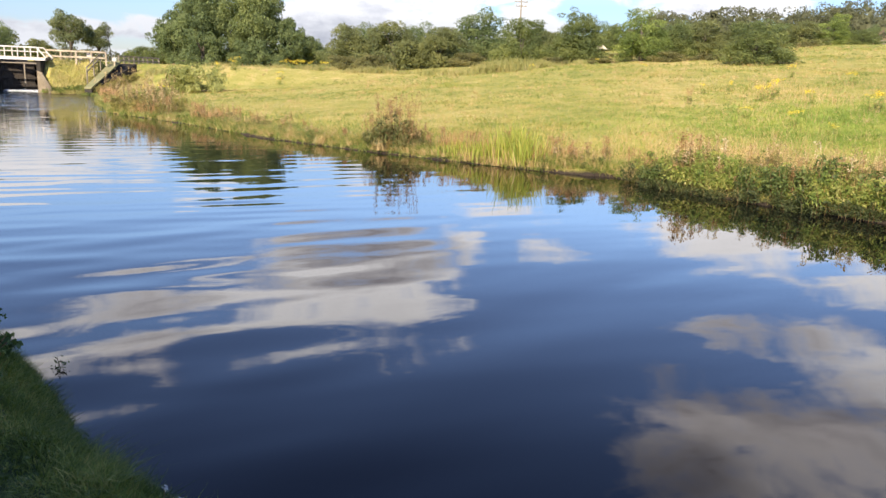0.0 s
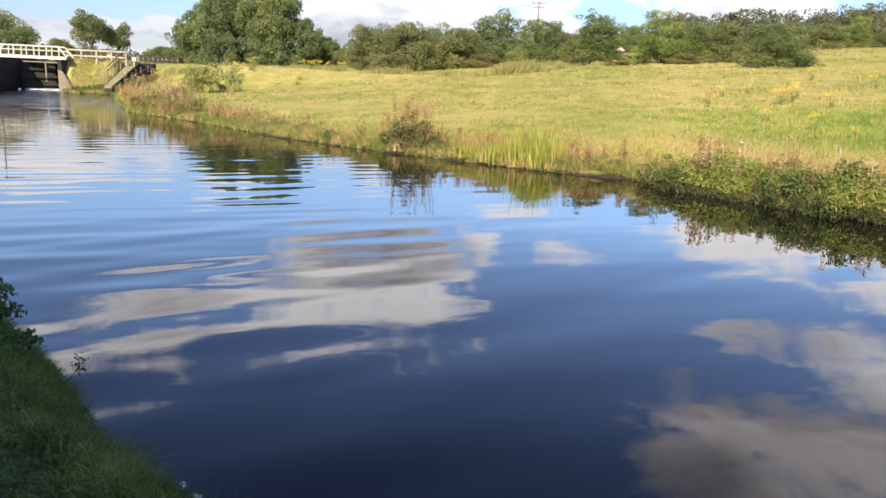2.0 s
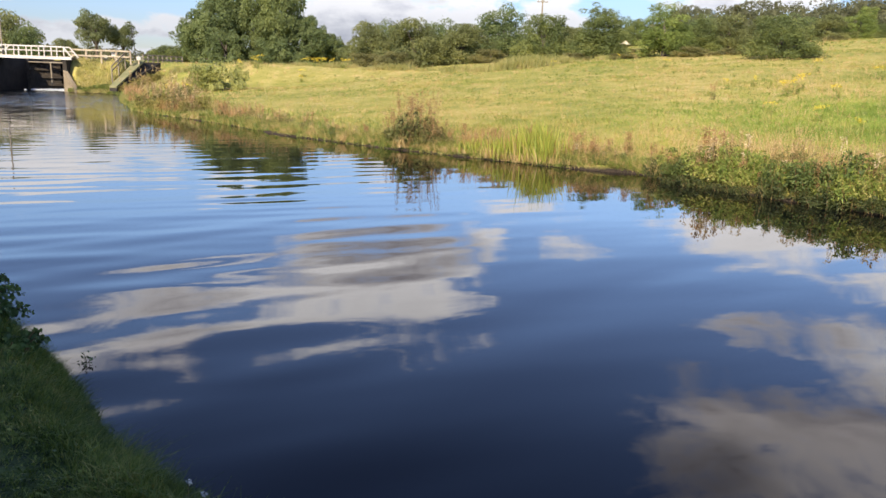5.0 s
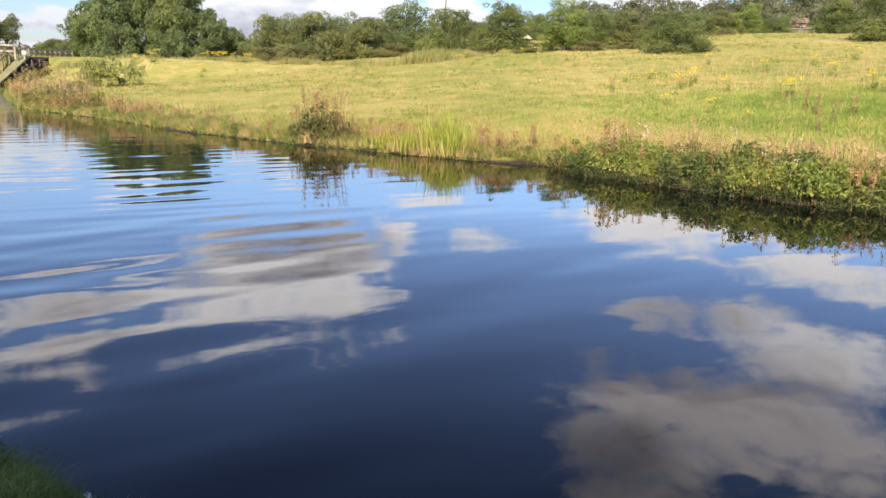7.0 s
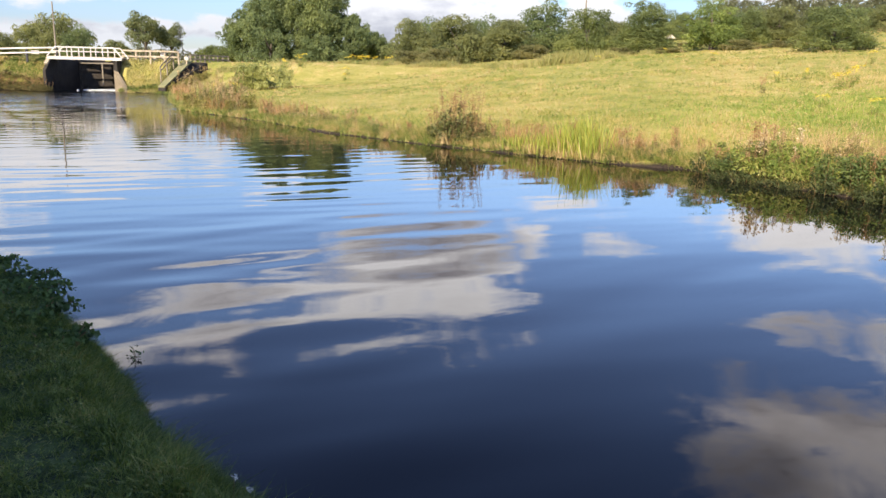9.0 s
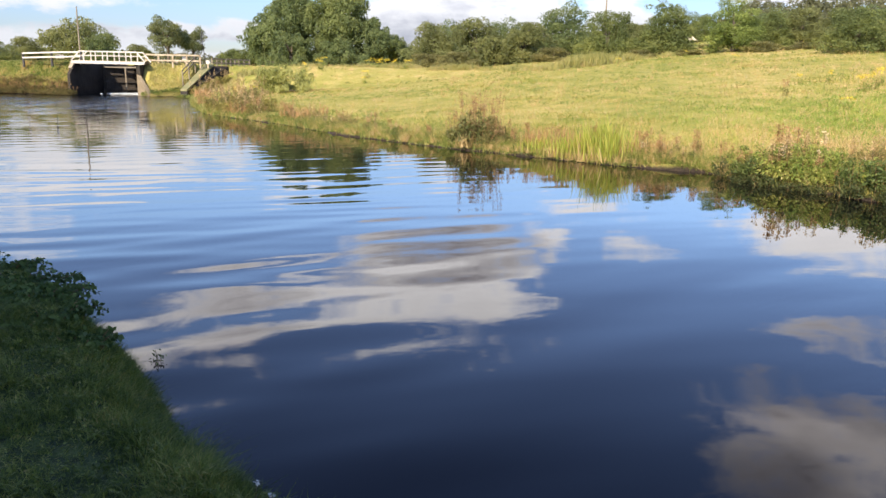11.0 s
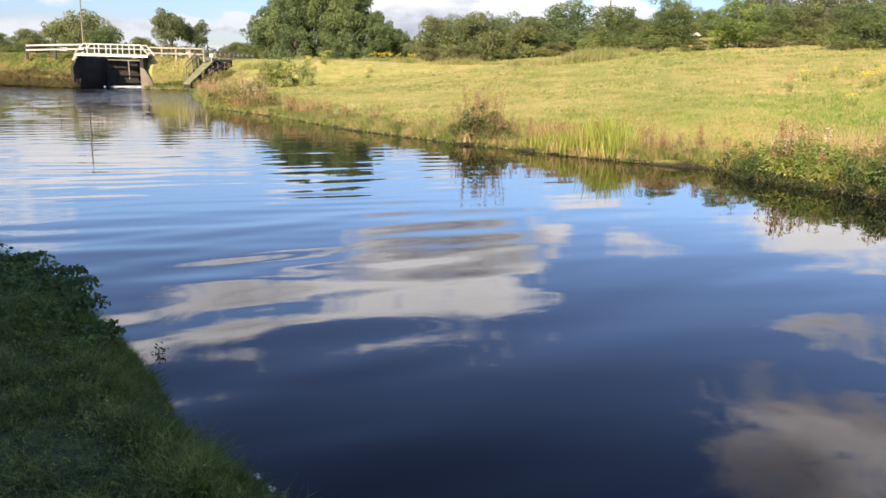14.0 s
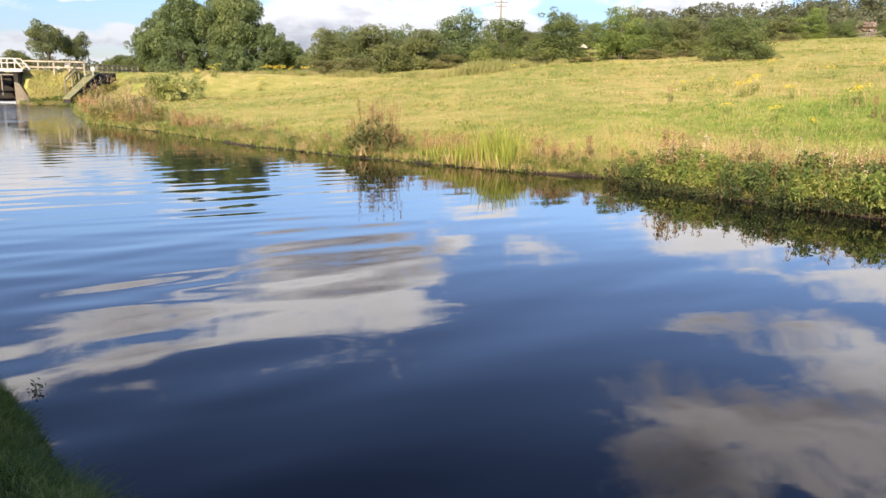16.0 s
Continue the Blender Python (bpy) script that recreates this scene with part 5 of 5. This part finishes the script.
# Shrub on the slope by the lock, and the tall weeds along the hedge foot
shrub = make_tree("willow_shrub", 51, 4.0, 1.8, 0.0, 60, 0.16, 0.36, 6000, 0.12, SHRUB_LEAF, "low spreading willow shrub on the grass slope", "shrub", 0.06)
put_tree(shrub, -11.2, 50, 1.0, 1.3)
n = 8200
az = grow.uniform(-14, 17, n)
dist = np.interp(az, [-14, -6, -1.8, 2.7, 4.7, 8.1, 11, 13.6, 17], [66, 62, 58, 57, 53, 46.5, 48.5, 55, 56]) + np.abs(grow.normal(0, 1.3, n))
hx, hy = dist * np.sin(np.radians(az)), dist * np.cos(np.radians(az))
height = (0.4 + 0.5 * np.exp(-((az - 10.6) / 2.0) ** 2)) * grow.uniform(0.6, 1.2, n)
clumpy = ripple(hx, hy, 1.1, 90) + 0.7 * ripple(hx, hy, 2.9, 91) + 0.9 * np.exp(-((az - 10.6) / 2.4) ** 2) > np.where(az < 1, 0.25, -0.1)
hx, hy, height = hx[clumpy], hy[clumpy], (height * (0.75 + 0.5 * ripple(hx, hy, 1.7, 92)))[clumpy]
sward("hedge_foot_weeds", 106, hx, hy, height, np.full(len(hx), 0.05), 5, 0.2, drift_material("tall_weeds", [(0.0, (0.15, 0.19, 0.05)), (0.5, (0.29, 0.31, 0.1)), (1.0, (0.46, 0.4, 0.19))], 0.3),
      "tall pale green weeds along the foot of the hedge", 0.45)

# ---- the near bank ----
n = 30000
ss = grow.uniform(0, 1, n)
near_line = np.array([(0.72, 1.6), (-0.48, 2.82), (-1.05, 3.34), (-1.45, 3.8), (-2.0, 4.7), (-2.5, 5.4), (-3.0, 6.05), (-4.05, 7.0), (-6.0, 8.9)])
nseg = np.concatenate([[0], np.cumsum(np.linalg.norm(np.diff(near_line, axis=0), axis=1))])
t_ = ss ** 0.8 * nseg[-1]
ex, ey = np.interp(t_, nseg, near_line[:, 0]), np.interp(t_, nseg, near_line[:, 1])
back = np.where(grow.random(n) < 0.12, grow.uniform(-0.2, 0.06, n), grow.random(n) * 2.3 - 0.16)
tx, ty = -0.78, -0.62
nx_, ny_ = ex + tx * back, ey + ty * back
def tufts(rng, x, y, tall, count, spread, width):
    """Bent blades in tufts, each tuft swept its own way."""
    n = len(x)
    sweep, way_ = rng.uniform(0.2, 1.3, n), rng.uniform(0, 6.3, n)
    rep = np.repeat(np.arange(n), count)
    fx, fy = x[rep] + rng.normal(0, spread, len(rep)), y[rep] + rng.normal(0, spread, len(rep))
    feet, d = on_land(fx, fy)
    h = tall[rep] * rng.uniform(0.55, 1.25, len(rep))
    lean = np.stack([np.cos(way_), np.sin(way_)], 1)[rep] * sweep[rep, None] + rng.normal(0, 0.45, (len(rep), 2))
    a = rng.uniform(0, 6.3, len(rep))
    side = np.stack([np.cos(a), np.sin(a), np.zeros(len(rep))], 1) * (width * rng.uniform(0.6, 1.2, len(rep)))[:, None] * 0.5
    mid = feet + np.column_stack([lean * 0.35 * h[:, None], h * 0.62])
    tip = feet + np.column_stack([lean * 1.05 * h[:, None], h * 0.9])
    ok = (d > -0.2) & (feet[:, 2] > -0.02)
    v = np.stack([feet - side, feet + side, mid - side * 0.8, mid + side * 0.8, tip], 1)[ok]
    k = np.arange(len(v))[:, None] * 5
    f = np.concatenate([k + np.array([[0, 1, 3]]), k + np.array([[0, 3, 2]]), k + np.array([[2, 3, 4]])])
    return v.reshape(-1, 3), f


lumps = ease(ripple(nx_, ny_, 4.1, 41) + 0.8 * ripple(nx_, ny_, 9.3, 43), -0.5, 1.1)
high = 0.036 + 0.07 * lumps * grow.uniform(0.5, 1.2, n) + 0.035 * np.exp(-(back / 0.2) ** 2)
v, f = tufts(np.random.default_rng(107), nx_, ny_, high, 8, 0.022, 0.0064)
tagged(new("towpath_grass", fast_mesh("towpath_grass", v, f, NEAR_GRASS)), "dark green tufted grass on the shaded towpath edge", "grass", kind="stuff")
n = 15000
k = grow.choice(len(nx_), n)
cx, cy = nx_[k] + grow.normal(0, 0.03, n), ny_[k] + grow.normal(0, 0.03, n)
patch_ = ripple(cx, cy, 3.1, 61) > -0.1
feet, d = on_land(cx[patch_], cy[patch_], -0.03)
feet[:, 2] += grow.uniform(-0.01, 0.02, len(feet))
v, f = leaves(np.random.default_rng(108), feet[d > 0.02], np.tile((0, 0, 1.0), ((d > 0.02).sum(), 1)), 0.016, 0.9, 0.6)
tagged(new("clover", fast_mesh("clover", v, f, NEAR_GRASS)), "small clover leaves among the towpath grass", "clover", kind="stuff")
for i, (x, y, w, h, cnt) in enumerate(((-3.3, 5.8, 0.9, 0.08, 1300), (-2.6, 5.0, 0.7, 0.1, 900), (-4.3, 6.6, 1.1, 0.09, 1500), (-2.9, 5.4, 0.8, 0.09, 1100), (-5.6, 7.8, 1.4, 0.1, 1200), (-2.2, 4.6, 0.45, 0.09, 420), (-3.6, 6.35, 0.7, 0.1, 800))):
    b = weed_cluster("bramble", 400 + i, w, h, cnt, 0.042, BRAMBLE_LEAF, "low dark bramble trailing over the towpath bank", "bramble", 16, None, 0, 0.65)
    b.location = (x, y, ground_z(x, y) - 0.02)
for i, (x, y, tall_) in enumerate(((-1.96, 5.22, 0.16), (-1.42, 4.0, 0.2), (-1.12, 3.62, 0.14))):
    sprig = weed_cluster("water_sprig", 420 + i, 0.1, tall_ * 0.7, 30, 0.03, BRAMBLE_LEAF, "dark sprig standing out of the water", "weeds", 3, None, 0, 0.4, 0.35)
    sprig.location = (x, y, -0.01)

PETAL = plain_material("white_petal", (0.75, 0.74, 0.7), (0.6, 0.58, 0.5), 20.0, 0.6, 0.1)
for i, (x, y, hh) in enumerate(((-0.74, 2.86, 0.09), (-0.66, 2.78, 0.07), (-2.75, 4.6, 0.03))):
    rng = np.random.default_rng(440 + i)
    fl = thing("white_flower", (x, y, ground_z(x, y)), "small white flower in the towpath grass", "wildflower")
    part("stem", limbs_mesh("stem", [([(0, 0, -0.02), (0.006, 0.004, hh * 0.6), (0.012, 0.004, hh + 0.06)], [0.002, 0.0016, 0.001])], STALK, 4), STALK, fl)
    c = rng.normal(0, 0.007, (16, 3)) + (0.012, 0.004, hh + 0.062)
    v, f = leaves(rng, c, np.tile((0, 0, 1.0), (16, 1)), 0.012, 0.8, 0.5)
    part("flower_head", fast_mesh("flower_head", v, f, PETAL), PETAL, fl)

# ---- houses on the rise ----
BRICK = plain_material("brick_wall", (0.28, 0.17, 0.12), (0.38, 0.25, 0.19), 1.5, 0.85, 0.3)
ROOF = plain_material("tile_roof", (0.22, 0.13, 0.1), (0.3, 0.2, 0.15), 1.5, 0.8, 0.3)
CREAM_WALL = plain_material("cream_render", (0.45, 0.4, 0.3), (0.55, 0.49, 0.38), 1.5, 0.85, 0.2)
GLASS = plain_material("window_glass", (0.03, 0.035, 0.04), (0.06, 0.065, 0.07), 1.0, 0.08, 0.0)


def house(az, dist, w, h, roof, wall_mat, turn, label, el, roof_mat=ROOF):
    x, y = at(az, dist)
    lift = 2.0 + dist * math.tan(radians(el)) - h - roof - ground_z(x, y)
    root = thing("house", (x, y, ground_z(x, y) + lift), label, "house")
    root.rotation_euler = (0, 0, radians(turn))
    dp = w * 0.8
    part("wall", box(bmesh.new(), (-w / 2, -dp / 2, -3.5), (w / 2, dp / 2, h)), wall_mat, root)
    bm = bmesh.new()
    v = [bm.verts.new(p) for p in ((-w / 2 - 0.3, -dp / 2 - 0.3, h), (w / 2 + 0.3, -dp / 2 - 0.3, h), (w / 2 + 0.3, dp / 2 + 0.3, h), (-w / 2 - 0.3, dp / 2 + 0.3, h),
                                   (-w / 2 - 0.3, 0, h + roof), (w / 2 + 0.3, 0, h + roof))]
    for q in ((0, 1, 5, 4), (2, 3, 4, 5), (0, 4, 3), (1, 2, 5), (3, 2, 1, 0)):
        bm.faces.new([v[k] for k in q])
    part("roof", bm, roof_mat, root)
    for k in (-0.3, 0.3):
        win = part("window", box(bmesh.new(), (w * k - 0.6, -dp / 2 - 0.06, h - 1.7), (w * k + 0.6, -dp / 2 + 0.02, h - 0.5)), WHITE_PAINT, root)
        part("pane", box(bmesh.new(), (w * k - 0.5, -dp / 2 - 0.09, h - 1.6), (w * k + 0.5, -dp / 2 - 0.062, h - 0.6)), GLASS, win)
    porch = part("gable", box(bmesh.new(), (w / 2 + 0.002, -dp * 0.5, -1.0), (w / 2 + 0.3, dp * 0.5, h - 0.1)), WHITE_PAINT, root)
    return root


house(35.0, 150, 3.4, 2.4, 1.0, BRICK, 20, "red brick house with a tiled roof among the trees", 4.0)
house(17.2, 112, 2.0, 2.6, 0.9, CREAM_WALL, 75, "cream house showing between the hedge trees", 2.75, CREAM_WALL)
x0, y0 = at(33.8, 92)
x1, y1 = at(36.7, 88)
fence([(x0 + (x1 - x0) * k / 4, y0 + (y1 - y0) * k / 4, ground_z(x0 + (x1 - x0) * k / 4, y0 + (y1 - y0) * k / 4)) for k in range(5)], (0.55, 0.25), POLE, POLE, "grey timber fence at the top of the field", 0.14)

# growth on the slope beside the lock
n = 9000
qx, qy = grow.uniform(-37.5, -28.6, n), 62.3 + np.abs(grow.normal(0, 1.3, n))
sward("lock_bank_grass", 130, qx, qy, grow.uniform(0.08, 0.22, n), np.full(n, 0.04), 4, 0.12, BANK_GRASS, "rough brownish grass on the bank below the lock", 0.5, 1, -0.1)
n = 5000
qx, qy = grow.uniform(-22.4, -15.5, n), 60.2 + np.abs(grow.normal(0, 1.7, n))
SLOPE_GRASS = drift_material("slope_grass", [(0.0, (0.22, 0.25, 0.075)), (0.5, (0.4, 0.4, 0.15)), (1.0, (0.6, 0.52, 0.26))], 0.5, 0.4)
sward("lock_slope_grass", 131, qx, qy, grow.uniform(0.1, 0.25, n), np.full(n, 0.04), 4, 0.12, SLOPE_GRASS, "pale yellow-green grass on the slope beside the lock", 0.5, 1, -0.1)
overhang = [weed_cluster("weed_clump", 260 + i, 0.9, 0.54, 1000, 0.07, BANK_DULL, "brownish green weeds overhanging the water by the lock", "weeds", 12, SEED, 4, 0.35) for i in range(2)]
for k, ob_ in enumerate(overhang):
    plant(ob_, -35.2 + 3.0 * k, 62.4, 1.2, 0.5, 0.9, 0.03, True)
for i in range(84):
    row, x = i // 28, -36.2 + (i % 28) * 0.285 + grow.normal(0, 0.12)
    y = float(np.interp(x, [-36.5, -34.5, -31.4, -28.0], [61.0, 62.2, 61.8, 61.2])) + row * 0.4 - 0.1 + abs(grow.normal(0.0, 0.1))
    kind = overhang[i % 2] if row < 2 else (overhang[0], herbs[0], overhang[1], herbs[2])[i % 4]
    sc = grow.uniform(0.75, 1.25) * (1.0, 0.95, 0.8)[row]
    c = plant(kind, x, y, sc, grow.uniform(0, 6.3), 0.9)
    c.location.z = max(c.location.z, 0.0)
    tagged(c, "brownish green weeds overhanging the water by the lock")
for i in range(5):
    c = plant(overhang[i % 2], -28.75 + 0.17 * i, 60.7 + 0.1 * (i % 2), 1.3, i * 1.3, 1.1 - 0.1 * i)
    c.location.z = 0.0
    tagged(c, "dark weeds growing against the lock wing wall")
GOLD_LEAF = drift_material("golden_weed_leaf", [(0.05, (0.13, 0.14, 0.04)), (0.5, (0.29, 0.29, 0.08)), (1.0, (0.45, 0.41, 0.14))], 0.9, 0.55, 0.4)
golden = [weed_cluster("willowherb_clump", 270 + i, 0.95, 0.62, 900, 0.075, GOLD_LEAF, "golden brown willowherb heaped on the bank by the ramp", "weeds", 12, PALE_SEED, 3, 0.35) for i in range(2)]
spots = []
for az in np.arange(-16.9, -13.4, 0.33):
    x, y = bank(float(along(az)), 0.3 + abs(grow.normal(0.3, 0.6)))
    spots.append((float(x), float(y), grow.uniform(0.9, 1.4), grow.uniform(0.8, 1.2)))
for k in range(6):
    spots.append((-18.05 + 0.2 * k + grow.normal(0, 0.1), 59.6 + 0.75 * k, grow.uniform(1.3, 1.8), grow.uniform(0.8, 1.1)))
scatter(golden, spots)
for i, (x, y) in enumerate(((-18.95, 58.9), (-18.5, 58.4), (-18.1, 57.9), (-17.7, 57.2))):
    c = plant(nettles[i % 2], x, y, 0.8, i * 2.0, 0.6)
    c.location.z = max(c.location.z, 0.0)
    tagged(c, "green weeds spreading into the water by the ramp")
for i in range(9):
    x = -22.2 + i * 0.33
    c = plant(nettles[i % 3], x, 60.9 + grow.normal(0, 0.15), grow.uniform(0.8, 1.3), grow.uniform(0, 6.3), 0.7)
    tagged(c, "green weeds at the foot of the lock bank")
